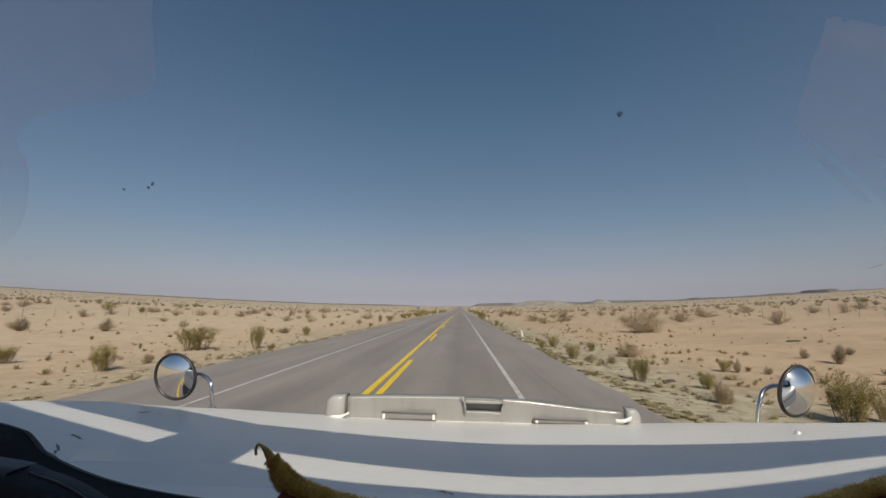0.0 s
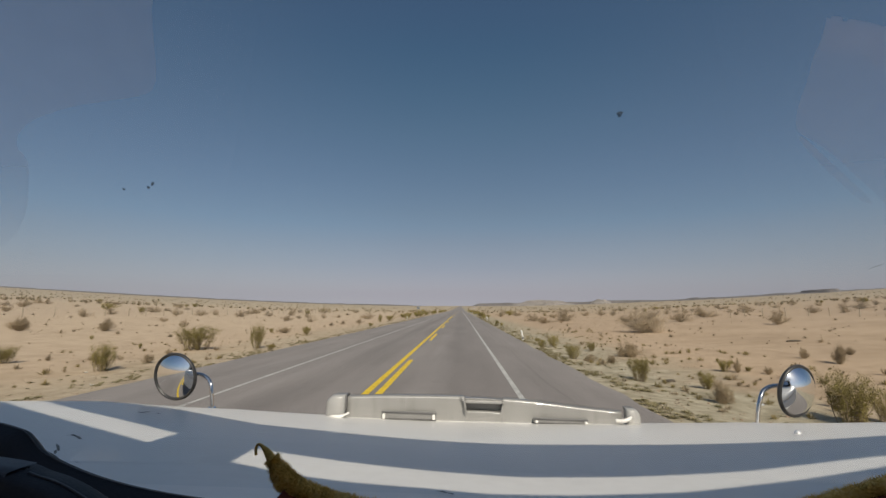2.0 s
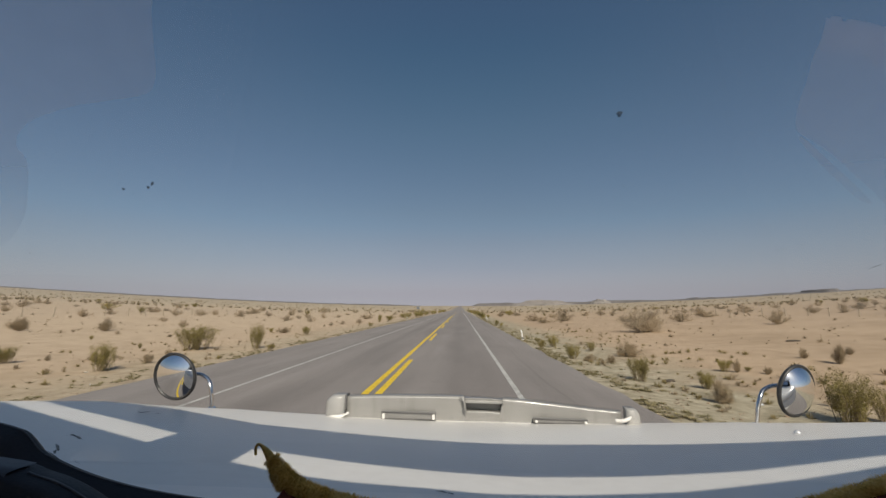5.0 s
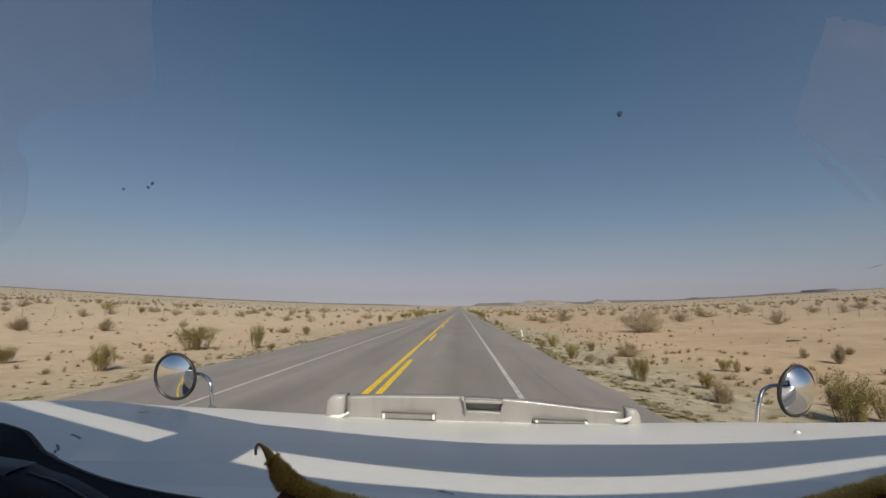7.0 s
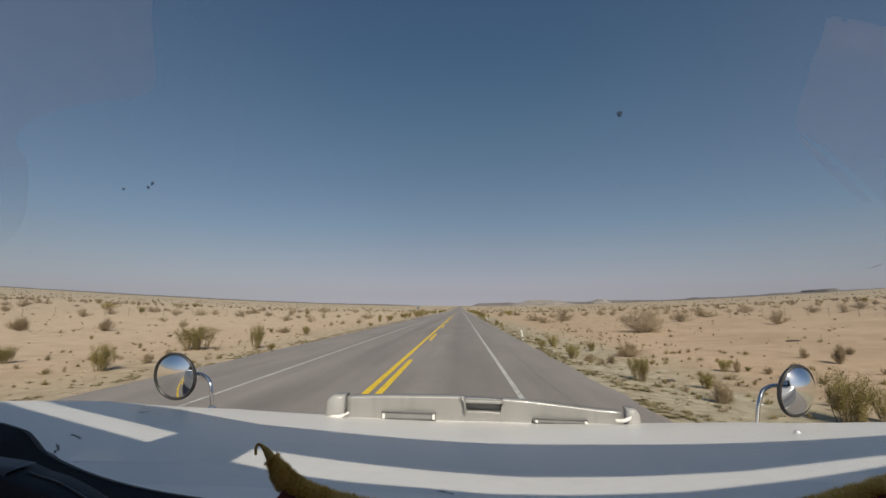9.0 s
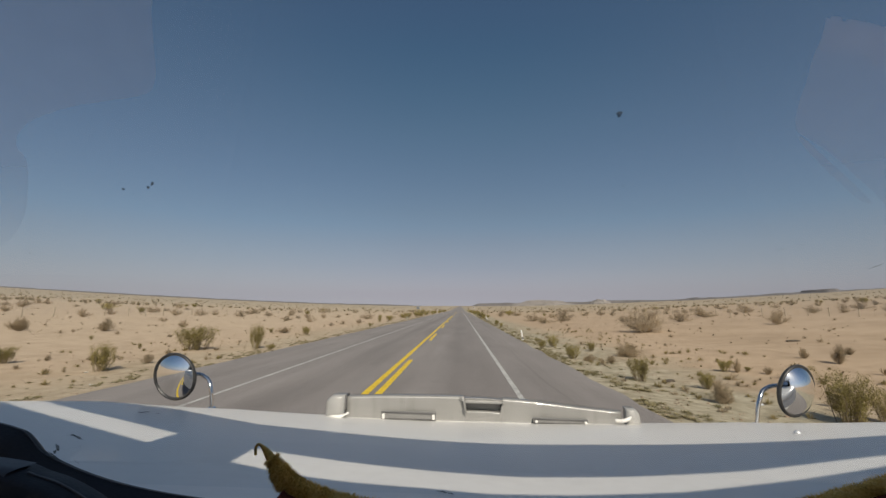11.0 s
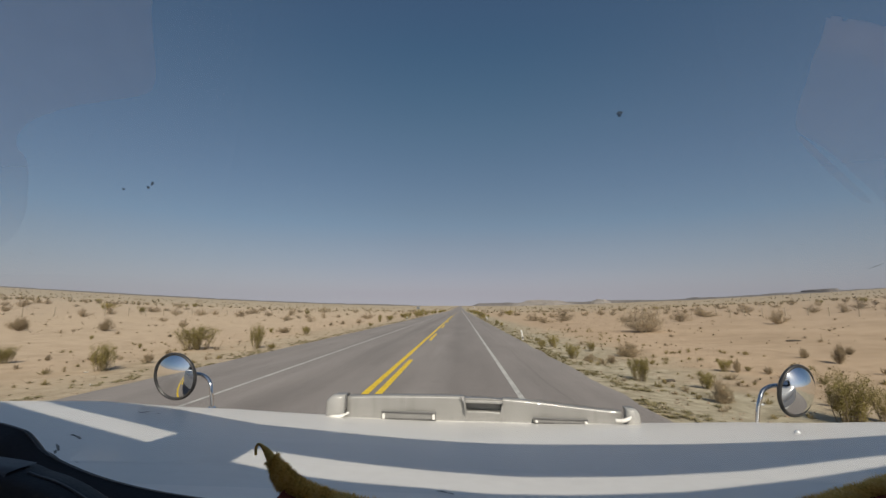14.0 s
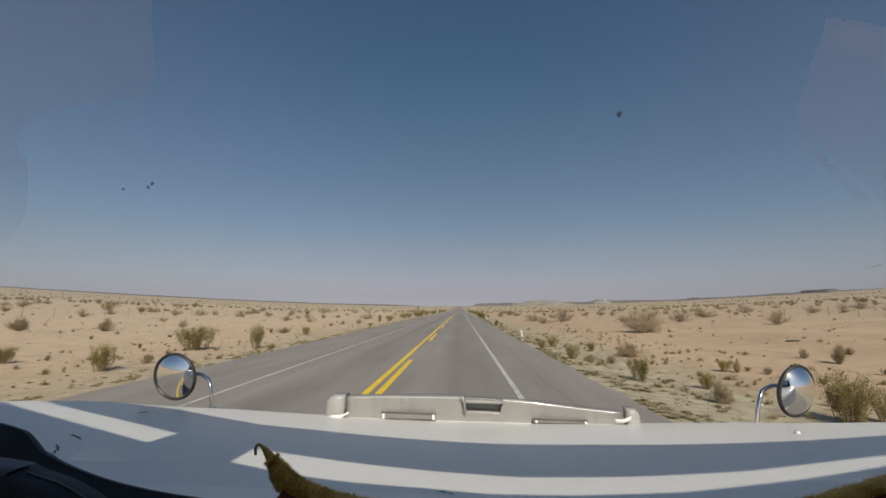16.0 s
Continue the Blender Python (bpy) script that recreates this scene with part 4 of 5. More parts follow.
# ---- plants ----
def shrub_meshes(kind, seed, far=False):
    """Stems and leaves of a shrub about one metre high and wide, unit size."""
    random.seed(seed)
    stems = bmesh.new()
    lv, lf = [], []
    n_stem, dense, spread = {"g": (26, 24, 0.045), "d": (30, 62, 0.06), "p": (38, 46, 0.075)}[kind]
    grow = 1.0
    if far:
        n_stem, dense, grow = n_stem * 2 // 3, dense // 4, 2.2
    elif kind == "g":
        dense, grow = dense * 2, 0.66
    for s in range(n_stem):
        a = random.uniform(0, 2 * math.pi)
        tilt = 0.55 * random.random() if kind == "g" else random.uniform(0.05, 1.42)
        ln = random.uniform(0.5, 0.95) * (1.0 if tilt < 0.5 else 0.85)
        d = Vector((math.cos(a) * math.sin(tilt), math.sin(a) * math.sin(tilt), math.cos(tilt)))
        root = Vector((math.cos(a), math.sin(a), 0)) * (random.uniform(0.0, 0.3) if kind == "g" else 0.05)
        pts = [root + Vector((0, 0, -0.04))]
        for k in range(1, 5):
            bend = Vector((random.uniform(-1, 1), random.uniform(-1, 1), 0.5)) * 0.04 * k
            pts.append(root + d * ln * k / 4 + bend)
        tube(stems, pts, [0.011, 0.009, 0.007, 0.005, 0.002], 4, False)
        ends = [(pts[3], pts[4]), (pts[1], pts[3])] + ([(pts[0], pts[1])] if s % 2 else [])
        for k in (1, 2, 2, 3, 3):
            e = pts[k] + (d + Vector((random.uniform(-1, 1), random.uniform(-1, 1), random.uniform(0.2, 1.3))) * 0.8).normalized() * ln * random.uniform(0.2, 0.4)
            e.z = max(e.z, 0.06)
            tube(stems, [pts[k], (pts[k] + e) / 2 + Vector((0, 0, 0.015)), e], [0.005, 0.004, 0.0015], 3, False)
            ends.append((pts[k], e))
        for p, e in ends:
            for q in range(dense):
                c = p.lerp(e, random.uniform(0.2, 1.1)) + Vector((random.gauss(0, 1), random.gauss(0, 1), random.gauss(0, 1))) * spread
                if c.z < 0.02:
                    continue
                w = Vector((random.gauss(0, 1), random.gauss(0, 1), random.gauss(0, 1) + 0.5)).normalized()
                v = w.cross(Vector((random.gauss(0, 1), random.gauss(0, 1), random.gauss(0, 1)))).normalized()
                n0 = len(lv)
                if kind == "g":
                    sz = random.uniform(0.014, 0.028) * grow
                    lv += [c - w * sz, c + v * sz * 0.6, c + w * sz, c - v * sz * 0.6]
                else:
                    sz = random.uniform(0.02, 0.05)
                    lv += [c - w * sz, c + v * 0.004 * grow, c + w * sz, c - v * 0.004 * grow]
                lf.append((n0, n0 + 1, n0 + 2, n0 + 3))
    leaf = bpy.data.meshes.new("foliage")
    leaf.from_pydata([tuple(v) for v in lv], [], lf)
    leaf.materials.append({"g": LEAF, "d": DRYLEAF, "p": PALELEAF}[kind])
    return finish("stems", stems, STEM), leaf


SHRUBS = {k: [shrub_meshes(k, 31 * i + ord(k)) for i in range(5)] for k in "gdp"}
FAR_SHRUBS = {k: [shrub_meshes(k, 31 * i + ord(k), True) for i in range(5)] for k in "gdp"}
WORDS = {"g": ("creosote_bush", "olive-green creosote bush on pale sand", "bush", "creosote bushes beside the road"),
         "d": ("dry_shrub", "brownish half-dry desert shrub on sand", "shrub", "dry shrubs on the desert floor"),
         "p": ("dead_shrub", "pale leafless spreading shrub on sand", "shrub", "pale shrubs on the desert floor")}


def shrub(kind, x, y, wide, high, pick, turn):
    m = Matrix.Translation((x, y, terrain(x, y))) @ pose(0, 0, 0, 0, 0, turn) @ Matrix.Diagonal((wide / 1.2, wide / 1.2, high / 0.95, 1))
    name, label, cat, grp = WORDS[kind]
    ob = thing(name, label, cat, m, grp)
    for nm, me in zip(("stems", "foliage"), (FAR_SHRUBS if math.hypot(x, y) > 50 else SHRUBS)[kind][pick % 5]):
        c = new(nm, me)
        c.parent = ob
    return ob


PLACED = []


def plant(rows, pick=0):
    for i, (x, y, wide, high, kind) in enumerate(rows):
        shrub(kind, x, y, wide, high, i + pick, 47 * i)
        PLACED.append((x, y))


plant([(-18.1, 16.7, 0.9, 0.63, 'g'), (-33.8, 32.0, 1.3, 1.13, 'd'), (-13.0, 15.4, 1.02, 0.92, 'g'), (-14.3, 23.1, 2.14, 1.22, 'g'), (-29.9, 35.4, 1.05, 1.14, 'd'), (-51.6, 57.3, 1.55, 1.24, 'd'),
       (-88.5, 83.6, 2.29, 1.83, 'd'), (-68.9, 62.7, 1.54, 1.29, 'd'), (-112.6, 113.0, 2.47, 1.23, 'd'), (-57.9, 69.4, 1.88, 0.94, 'd'), (-66.5, 90.7, 3.66, 1.46, 'd'), (-38.7, 55.0, 1.03, 0.66, 'd'),
       (-29.2, 44.6, 0.95, 0.95, 'd'), (-50.7, 82.4, 2.43, 1.32, 'd'), (-50.9, 87.6, 1.64, 1.05, 'd'), (-24.7, 28.2, 0.3, 0.27, 'g'), (-21.9, 32.0, 0.34, 0.21, 'd'), (-17.6, 23.3, 0.25, 0.28, 'g'),
       (-12.9, 17.6, 0.42, 0.42, 'd'), (-17.2, 17.6, 0.19, 0.28, 'd'), (-13.9, 20.3, 0.27, 0.32, 'd')])
plant([(-11.5, 24.2, 0.89, 1.28, 'g'), (-10.0, 22.7, 0.54, 0.24, 'g'), (-44.0, 85.3, 2.73, 1.14, 'd'), (-57.8, 120.0, 2.88, 1.6, 'd'), (-43.0, 95.2, 1.77, 1.14, 'd'), (-28.8, 70.8, 1.88, 1.13, 'd'),
       (-32.3, 89.8, 1.43, 1.19, 'd'), (-28.9, 90.0, 1.43, 1.07, 'd'), (-17.3, 39.1, 0.52, 0.41, 'g'), (-16.0, 38.9, 1.03, 0.51, 'd'), (-13.5, 37.5, 0.84, 0.69, 'g'), (-16.6, 55.2, 0.73, 0.44, 'd'),
       (-16.5, 60.1, 0.95, 0.47, 'd'), (-15.6, 66.4, 1.22, 0.79, 'd'), (-11.5, 54.9, 0.86, 0.43, 'g'), (-13.4, 71.3, 0.93, 1.12, 'g'), (-12.9, 78.7, 2.06, 0.93, 'g'), (-13.7, 104.1, 2.73, 1.09, 'g'),
       (-12.0, 130.4, 3.6, 1.9, 'g')], 2)
plant([(4.8, 19.0, 0.77, 0.6, 'g'), (5.3, 25.4, 0.78, 0.65, 'g'), (5.1, 29.1, 0.45, 0.22, 'g'), (5.4, 18.7, 0.52, 0.33, 'd'), (6.8, 23.2, 0.59, 0.47, 'g'), (6.2, 18.4, 0.37, 0.35, 'd'),
       (7.8, 20.8, 1.06, 0.66, 'd'), (5.5, 13.8, 0.76, 0.69, 'g'), (4.3, 23.5, 0.54, 0.42, 'g'), (4.5, 54.6, 0.71, 0.64, 'g'), (5.1, 54.5, 0.71, 0.42, 'g'), (4.7, 124.6, 1.62, 1.3, 'g'),
       (12.6, 76.3, 3.16, 1.38, 'd'), (16.9, 73.1, 3.77, 1.89, 'd'), (11.2, 122.3, 1.59, 1.11, 'd'), (38.1, 109.9, 1.7, 1.41, 'd'), (29.8, 77.2, 1.39, 0.79, 'd'), (16.6, 40.0, 3.7, 2.1, 'p')], 1)
plant([(30.4, 61.2, 2.81, 1.72, 'd'), (49.0, 104.9, 1.61, 1.07, 'd'), (40.1, 72.5, 3.7, 1.29, 'd'), (55.9, 87.5, 3.11, 1.78, 'd'), (32.5, 45.9, 2.09, 1.86, 'd'), (57.3, 73.0, 2.4, 1.29, 'd'),
       (56.1, 65.8, 1.82, 1.49, 'd'), (72.9, 82.1, 1.86, 1.35, 'd'), (6.9, 12.7, 0.5, 0.44, 'g'), (6.2, 10.8, 0.48, 0.48, 'd'), (9.4, 16.1, 0.52, 0.4, 'g'), (9.7, 15.9, 0.24, 0.52, 'd'),
       (10.2, 16.1, 0.28, 0.16, 'g'), (10.5, 15.5, 0.27, 0.27, 'd'), (14.3, 18.9, 0.33, 0.42, 'd'), (14.4, 17.3, 0.43, 0.82, 'd'), (17.2, 20.1, 0.33, 0.38, 'd'), (7.5, 8.9, 1.05, 0.92, 'g'),
       (8.25, 9.0, 0.5, 0.6, 'g')], 3)

# more shrubs farther off and along the road, where none stands yet
random.seed(11)


def free(x, y, gap):
    return (x < ROAD_L - 1.0 or x > ROAD_R + 0.9) and all((x - a) ** 2 + (y - b) ** 2 > gap * gap for a, b in PLACED)


count = 0
while count < 120:
    y = random.uniform(60, 210)
    x = random.uniform(-1.25, 1.15) * y
    if not free(x, y, 4.0):
        continue
    s = random.uniform(0.7, 1.5)
    shrub(random.choice("dddppg"), x, y, s * random.uniform(1.3, 2.4), s, random.randrange(5), random.uniform(0, 360))
    PLACED.append((x, y))
    count += 1
for side in (-1, 1):
    y = 95.0
    while y < 330:
        x = (ROAD_L - random.uniform(1.2, 4.0)) if side < 0 else (ROAD_R + random.uniform(1.0, 3.0))
        s = random.uniform(0.6, 1.3)
        shrub("g", x, y, s * 1.9, s, random.randrange(5), random.uniform(0, 360))
        y += random.uniform(5, 13)


def scatter(name, mat, label, category, spots, shape, seed):
    """Many small pieces as one object. shape(random) gives a list of vertices and faces of one piece."""
    random.seed(seed)
    v, f = [], []
    for x, y, s in spots(random):
        a, b = shape(random)
        n0, z = len(v), terrain(x, y)
        t = random.uniform(0, 6.28)
        c, d = math.cos(t) * s, math.sin(t) * s
        v += [(x + p[0] * c - p[1] * d, y + p[0] * d + p[1] * c, z + p[2] * s) for p in a]
        f += [tuple(n0 + i for i in q) for q in b]
    me = bpy.data.meshes.new(name)
    me.from_pydata(v, [], f)
    me.materials.append(mat)
    return tagged(new(name, me), label, category, kind="stuff")


def clump(r):
    """A ragged tuft of leaning blades."""
    v, f = [], []
    for i in range(16):
        a, t, h = r.uniform(0, 6.28), r.uniform(0.1, 1.1), r.uniform(0.6, 1.05)
        d = Vector((math.cos(a) * math.sin(t), math.sin(a) * math.sin(t), math.cos(t))) * h
        w = Vector((-math.sin(a), math.cos(a), 0)) * 0.14
        b = Vector((math.cos(a), math.sin(a), 0)) * 0.15
        n0 = len(v)
        v += [b - w * 0.4, b + w * 0.4, b + d * 0.6 + w, b + d, b + d * 0.55 - w]
        f += [(n0, n0 + 1, n0 + 2, n0 + 3, n0 + 4)]
    return v, f


def tuft(r):
    """A small rounded dry plant of many thin blades."""
    v, f = [], []
    for i in range(44):
        a, t, h = r.uniform(0, 6.28), r.uniform(0.05, 1.4), r.uniform(0.5, 1.0)
        d = Vector((math.cos(a) * math.sin(t), math.sin(a) * math.sin(t), math.cos(t))) * h
        w = Vector((-math.sin(a), math.cos(a), r.uniform(-0.5, 0.5))) * 0.045
        b = Vector((math.cos(a), math.sin(a), 0)) * r.uniform(0, 0.3)
        n0 = len(v)
        v += [b - w * 0.4, b + d * 0.55 + w, b + d, b + d * 0.5 - w]
        f += [(n0, n0 + 1, n0 + 2, n0 + 3)]
    return v, f


def mat_tuft(r):
    v, f = tuft(r)
    return [(p[0] * 1.5, p[1] * 1.5, p[2] * 0.6) for p in v], f


def pebble(r):
    v = [(0.5 * r.uniform(0.7, 1.2) * math.cos(a), 0.5 * r.uniform(0.7, 1.2) * math.sin(a), -0.1) for a in [1.047 * k for k in range(6)]]
    v += [(0.32 * r.uniform(0.6, 1.2) * math.cos(a), 0.32 * r.uniform(0.6, 1.2) * math.sin(a), r.uniform(0.2, 0.42)) for a in [1.047 * k for k in range(6)]]
    return v, [(k, (k + 1) % 6, 6 + (k + 1) % 6, 6 + k) for k in range(6)] + [(6, 7, 8, 9, 10, 11)]


def far_spots(r):
    out = []
    for i in range(2800):
        d = 190 * math.exp(r.random() * 2.6)
        a = r.uniform(-0.95, 0.95)
        x, y = d * math.sin(a), d * math.cos(a)
        if x < ROAD_L - 2 or x > ROAD_R + 2:
            out.append((x, y, r.uniform(0.5, 1.3) * (1 + d / 2000)))
    return out


scatter("far_scrub", FARLEAF, "distant brown and olive desert scrub", "scrub", far_spots, clump, 5)


def verge_spots(r):
    out = []
    for i in range(6500):
        y = 5 + 110 * r.random() ** 1.6
        x = ROAD_R + 0.05 + r.expovariate(1.3) if r.random() < 0.6 else ROAD_L - 0.05 - r.expovariate(1.1)
        if noise.noise((x * 0.9, y * 0.6, 2)) > -0.05:
            out.append((x, y, r.uniform(0.03, 0.13)))
    return out


def field_spots(r):
    out = []
    for i in range(2300):
        y = 8 + 110 * r.random() ** 1.2
        x = r.uniform(-1.2, 1.1) * y
        if noise.noise((x * 0.12, y * 0.12, 31)) > 0.04 - 0.3 * (r.random() < 0.15) and free(x, y, 0.3):
            out.append((x, y, r.uniform(0.05, 0.15) * (2.4 if r.random() < 0.22 else 1)))
    return out


def stone_spots(r):
    out = []
    for i in range(5200):
        y = 5 + 75 * r.random() ** 1.5
        x = (ROAD_R + r.expovariate(0.22)) if r.random() < 0.55 else (ROAD_L - r.expovariate(0.18))
        out.append((x, y, r.uniform(0.015, 0.06) * (1.9 if r.random() < 0.06 else 1)))
    return out


def herb_spots(r):
    out = []
    for i in range(520):
        y = 8 + 40 * r.random() ** 1.4
        x = ROAD_R + 0.6 + 9.0 * r.random() if r.random() < 0.65 else ROAD_L - 0.8 - 10.0 * r.random()
        if noise.noise((x * 0.35, y * 0.3, 17)) > 0.0 and free(x, y, 0.5):
            out.append((x, y, r.uniform(0.09, 0.24)))
    return out


scatter("low_herbs", HERB, "low olive-brown herbs scattered over the verge", "herbs", herb_spots, tuft, 9)
scatter("verge_grass", GRASS, "short dry grass tufts along the asphalt's edge", "grass", verge_spots, mat_tuft, 6)
scatter("field_tufts", DRYLEAF, "scattered small dry tufts on sand", "grass", field_spots, tuft, 8)
scatter("stones", STONE, "scattered small stones and dirt clods on the verge", "stones", stone_spots, pebble, 7)


# ---- roadside posts, signs, fences ----
def marker_post(x, y, high=0.82, tilt=0.0):
    ob = thing("marker_post", "white roadside marker post with dark band on the verge", "post", Matrix.Translation((x, y, terrain(x, y))) @ pose(0, 0, 0, 0, tilt, 8), "roadside marker posts")
    bm = bmesh.new()
    for a, b, r in ((0.22, high - 0.03, 0.055), (high - 0.03, high, 0.045)):
        bmesh.ops.create_cone(bm, cap_ends=True, segments=12, radius1=r, radius2=r * (1 if b < high else 0.55), depth=b - a, matrix=Matrix.Translation((0, 0, (a + b) / 2)))
    part("shaft", bm, POST, ob, smooth=False)
    bm = bmesh.new()
    bmesh.ops.create_cone(bm, cap_ends=True, segments=12, radius1=0.053, radius2=0.053, depth=0.12, matrix=Matrix.Translation((0, 0, 0.16)))
    part("band", bm, SIGNDARK, ob, "dark band")
    bm = bmesh.new()
    bmesh.ops.create_cone(bm, cap_ends=True, segments=12, radius1=0.085, radius2=0.06, depth=0.2, matrix=Matrix.Translation((0, 0, 0.0)))
    part("foot", bm, POST, ob)
    part("reflector", box(bmesh.new(), -0.025, 0.025, -0.062, -0.05, high - 0.19, high - 0.1, 0.004), SIGNWHITE, ob)


for k, (x, y) in enumerate(((4.12, 29.0), (4.6, 76.0), (-10.5, 84.5), (4.6, 123.0), (-10.3, 165.0), (4.6, 170.0), (4.6, 217.0), (-10.4, 245.0))):
    marker_post(x, y, 0.7, (-11, -2, 1)[k % 3])


def sign_post(name, label, m):
    ob = thing(name, label, "road sign", m)
    part("pole", box(bmesh.new(), -0.03, 0.03, -0.02, 0.02, -0.2, 2.9, 0.006), SIGNBACK, ob)
    return ob


x, y = -13.5, 137.0
ob = sign_post("road_sign", "square road sign seen from its grey metal back", Matrix.Translation((x, y, terrain(x, y))))
part("panel", box(bmesh.new(), -0.5, 0.5, 0.025, 0.04, 2.0, 3.0, 0.01), SIGNBACK, ob, "bare grey sheet-metal back")
x, y = 9.5, 309.0
ob = sign_post("speed_sign", "white square road sign with faded red ring on one pole", Matrix.Translation((x, y, terrain(x, y))))
plate = part("panel", box(bmesh.new(), -0.45, 0.45, -0.04, -0.025, 2.2, 3.1, 0.01), SIGNWHITE, ob, "white sheeting")
bm = bmesh.new()
n = 40
sheet([[(r * math.cos(6.2832 * i / n), -0.046, 2.65 + r * math.sin(6.2832 * i / n)) for i in range(n + 1)] for r in (0.29, 0.38)], (0, 0.004, 0), bm)
part("ring", bm, SIGNRED, plate, "faded red ring")
bm = bmesh.new()
for x0, x1, z0, z1 in ((-0.15, -0.03, 2.58, 2.76), (0.03, 0.15, 2.58, 2.76), (-0.12, 0.12, 2.48, 2.53)):
    box(bm, x0, x1, -0.046, -0.04, z0, z1)
part("marking_bars", bm, SIGNDARK, plate, "dark unreadable marking")
x, y = -13.0, -38.0
ob = sign_post("warning_sign", "diamond road sign seen from its grey metal back", Matrix.Translation((x, y, terrain(x, y))))
bm = box(bmesh.new(), -0.45, 0.45, 0.025, 0.04, -0.45, 0.45, 0.01)
bmesh.ops.rotate(bm, verts=bm.verts, matrix=Matrix.Rotation(radians(45), 3, "Y"))
bmesh.ops.translate(bm, verts=bm.verts, vec=(0, 0, 2.6))
part("panel", bm, SIGNBACK, ob, "bare grey sheet-metal back")

random.seed(21)
for x0, y0, y1, name in ((-53.0, 30, 200, "wire_fence"), (47.0, 28, 200, "wire_fence")):
    ob = thing(name, "wire fence with weathered wooden posts across the sand", "fence", Matrix.Translation((x0, y0, terrain(x0, y0))), "fences along the highway")
    y, tops = y0, []
    bm = bmesh.new()
    tube(bm, [(0, 0, -0.25), (0.01, 0, 0.7), (0, 0.01, 1.2)], [0.07, 0.065, 0.06], 7)
    pm = finish("fence_post", bm, WOOD)
    while y < y1:
        x = x0 + random.uniform(-0.2, 0.2)
        z = terrain(x, y)
        c = new("fence_post", pm)
        c.parent = ob
        c.matrix_local = Matrix.Translation((x - x0, y - y0, z - terrain(x0, y0))) @ pose(0, 0, 0, random.uniform(-4, 4), random.uniform(-4, 4), random.uniform(0, 90)) @ Matrix.Diagonal((1, 1, random.uniform(0.85, 1.1), 1))
        tops.append(Vector((x - x0, y - y0, z - terrain(x0, y0))))
        y += random.uniform(3.6, 4.6)
    for h in (0.45, 0.8, 1.1):
        part("wire", tube(bmesh.new(), [p + Vector((0.05, 0, h)) for p in tops], 0.004, 3), SIGNBACK, ob, "thin steel wire")

# scraps of tyre on the sand
for x, y, w, t in ((6.4, 13.9, 0.36, 20), (20.0, 27.1, 0.85, 5)):
    bm = bmesh.new()
    rr = [[(w / 2 * math.sin(a), 0.09 * (v - 0.5) * 2 + 0.02 * math.sin(5 * a), 0.03 + 0.05 * w * math.cos(a) + 0.04 * (1 - abs(2 * v - 1))) for v in (0, 0.25, 0.5, 0.75, 1)] for a in [-1.35 + 2.7 * i / 14 for i in range(15)]]
    sheet(rr, (0, 0, -0.06), bm)
    ob = part("tyre_scrap", bm, TYRE, smooth=True)
    ob.matrix_world = Matrix.Translation((x, y, terrain(x, y))) @ pose(0, 0, 0, 0, 0, t)
    tagged(ob, "curled scrap of black tyre tread on sand", "tyre scrap", group="tyre scraps beside the road")


# scraps of pale litter near the road
random.seed(33)
for x, y, w in ((6.9, 10.6, 0.16), (8.3, 11.5, 0.08), (-10.8, 12.5, 0.10), (-13.2, 15.0, 0.12), (6.0, 16.5, 0.10), (9.6, 13.2, 0.07), (-15.5, 19.0, 0.10)):
    bm = bmesh.new()
    rr = [[(w * (u - 0.5) + random.uniform(-0.1, 0.1) * w, 0.7 * w * (v - 0.5) + random.uniform(-0.1, 0.1) * w, random.uniform(0.02, 0.3) * w) for u in (0, 0.25, 0.5, 0.75, 1)] for v in (0, 0.33, 0.66, 1)]
    sheet(rr, (0, 0, -0.003), bm)
    ob = part("litter", bm, SIGNWHITE)
    ob.matrix_world = Matrix.Translation((x, y, terrain(x, y))) @ pose(0, 0, 0, 0, 0, random.uniform(0, 360))
    tagged(ob, "crumpled scrap of pale litter on the verge", "litter", group="litter beside the road")


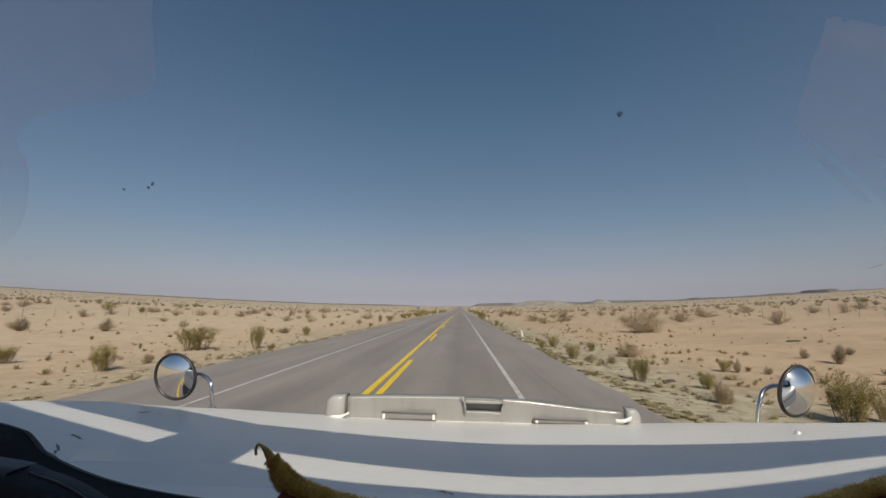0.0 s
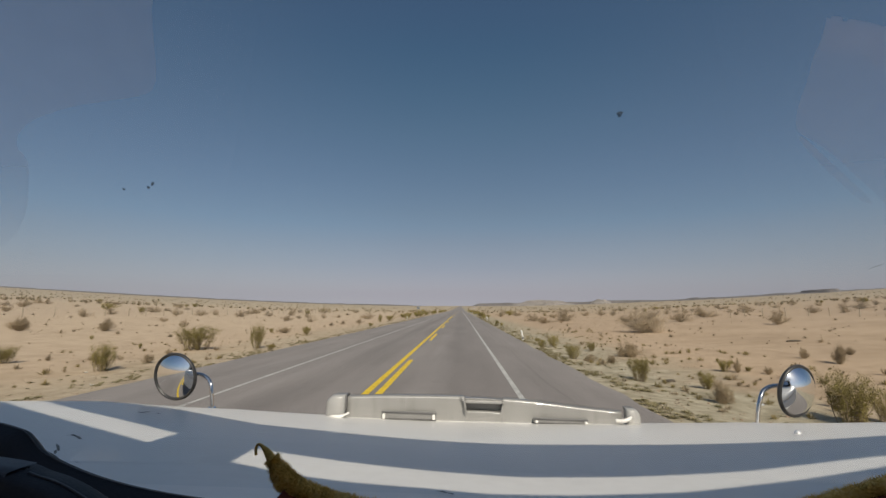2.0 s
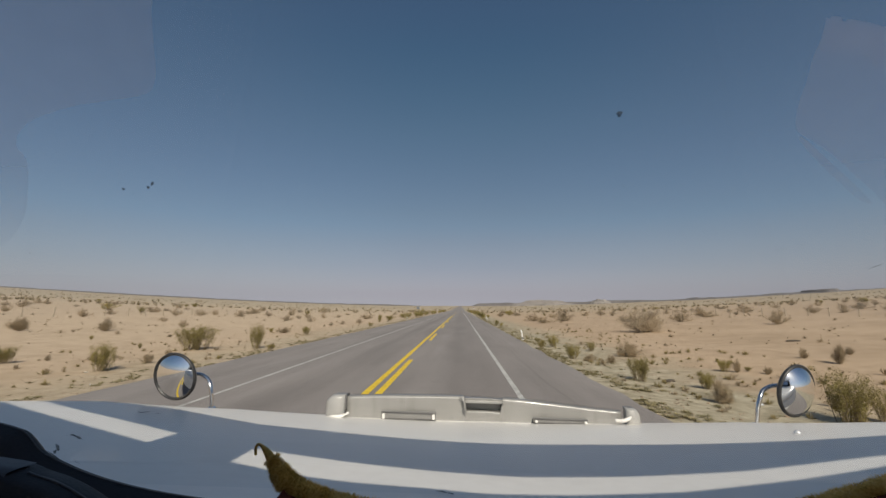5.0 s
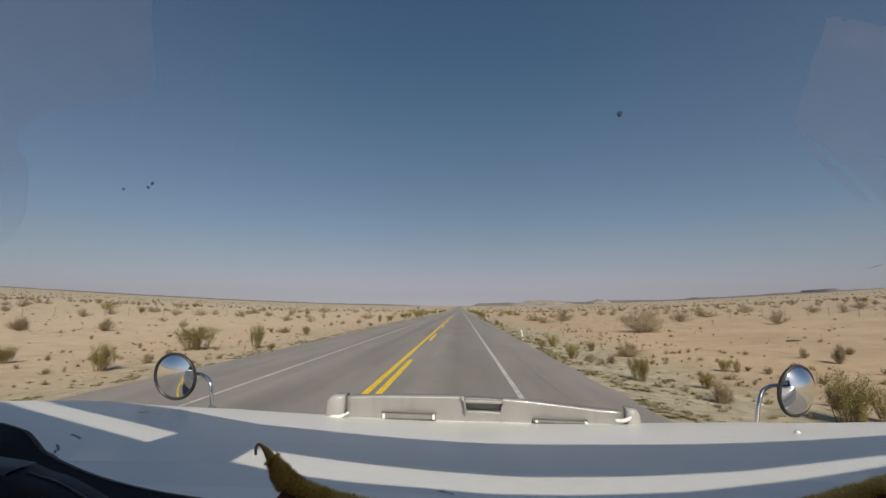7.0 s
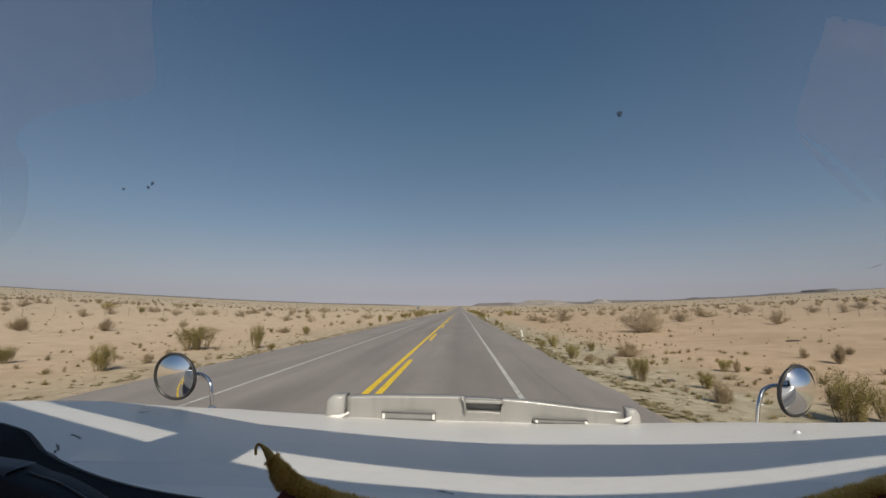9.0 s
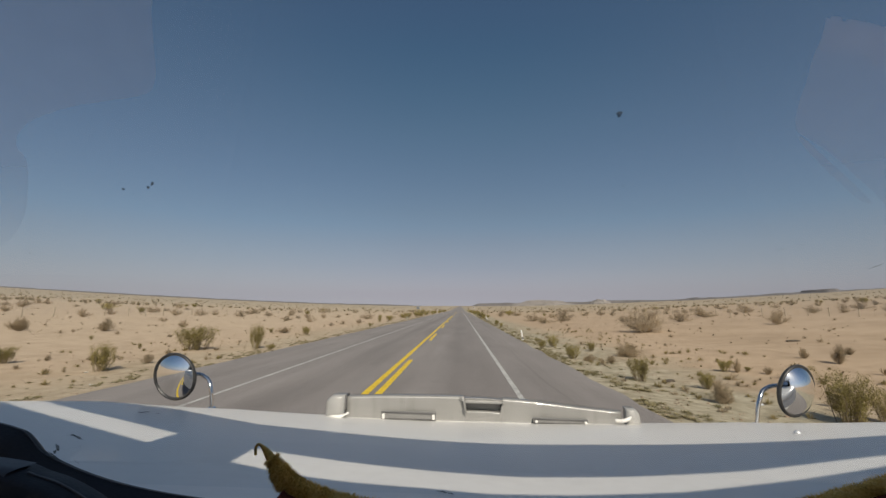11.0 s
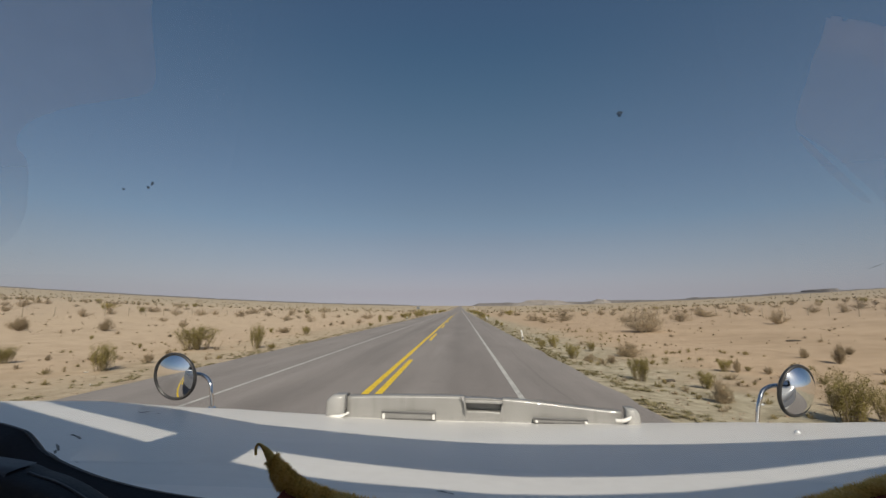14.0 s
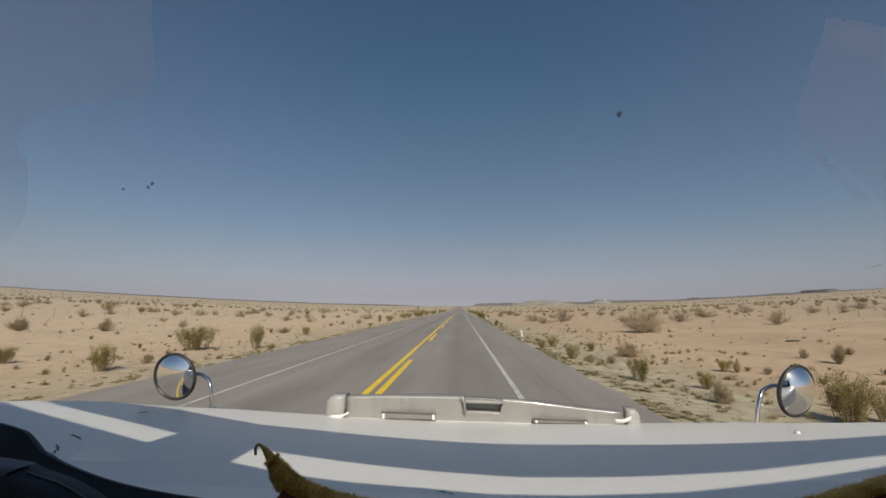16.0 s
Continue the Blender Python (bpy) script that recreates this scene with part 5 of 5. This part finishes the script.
# ---- distant hills ----
def hill(name, label, cx, cy, half_w, half_d, high, seed, mat, flat=False, n=46):
    bm = bmesh.new()
    rows = []
    for j in range(n // 2 + 1):
        v = j / (n // 2) * 2 - 1
        row = []
        for i in range(n + 1):
            u = i / n * 2 - 1
            r = math.hypot(u, v)
            k = max(0.0, 1 - r * r)
            k = ease(min(1, k * 2.4)) if flat else k ** 0.8
            x, y = cx + u * half_w, cy + v * half_d
            rough = 1 + (0.12 if flat else 0.42) * noise.noise((u * 2.6 + seed, v * 2.6, seed)) + 0.22 * noise.noise((u * 8 + seed, v * 8, seed)) + 0.1 * noise.noise((u * 21, v * 21 + seed, 0))
            row.append((x, y, terrain(x, y) - 2 + (high + 2) * k * max(rough, 0.1)))
        rows.append(row)
    sheet(rows, None, bm)
    tagged(part(name, bm, mat), label, "hill")


D = 2200
hill("rocky_hill", "low pale rocky hill far across the desert", 0.185 * D, D, 0.075 * D, 220, 0.0115 * D, 2, ROCK)
hill("rocky_hill", "small pale rocky knoll far across the desert", 0.318 * D, D, 0.022 * D, 120, 0.010 * D, 5, ROCK)
hill("dark_ridge", "low dark ridge on the desert horizon", 0.54 * D, D, 0.045 * D, 160, 0.0045 * D, 8, DARKROCK)
hill("dark_mesa", "flat-topped dark mesa on the desert horizon", 0.805 * D, D, 0.023 * D, 120, 0.007 * D, 11, DARKROCK, True)
hill("dark_ridge", "long low ridge on the desert horizon", 0.77 * D, D * 1.05, 0.15 * D, 200, 0.004 * D, 14, DARKROCK)


def far_ridge(x0, x1, y0, high, seed, fall=0.0):
    """A long thin rise with a ragged crest along the horizon; fall: how far it sinks beyond its first kilometre."""
    n = 160
    rows = []
    for v, k in ((-1, 0), (-0.4, 0.75), (0, 1), (0.5, 0.6), (1, 0)):
        row = []
        for i in range(n + 1):
            u = i / n
            x, y = x0 + (x1 - x0) * u, y0 + v * 60
            h = (high - fall * ease((x - 950) / 500)) * (0.85 + 0.3 * noise.noise((u * 6, seed, 0)) + 0.25 * noise.noise((u * 40, seed, 2))) * ease(u * 40) * ease((1 - u) * 8)
            row.append((x, y, terrain(x, y) - 1.5 + (h + 1.5) * k))
        rows.append(row)
    tagged(part("far_ridge", sheet(rows), DARKROCK), "thin dark ridge along the desert horizon", "ridge")


far_ridge(60, 2900, 2900, 23.0, 3, 14.0)
far_ridge(-3300, -150, 2900, 9.0, 9)
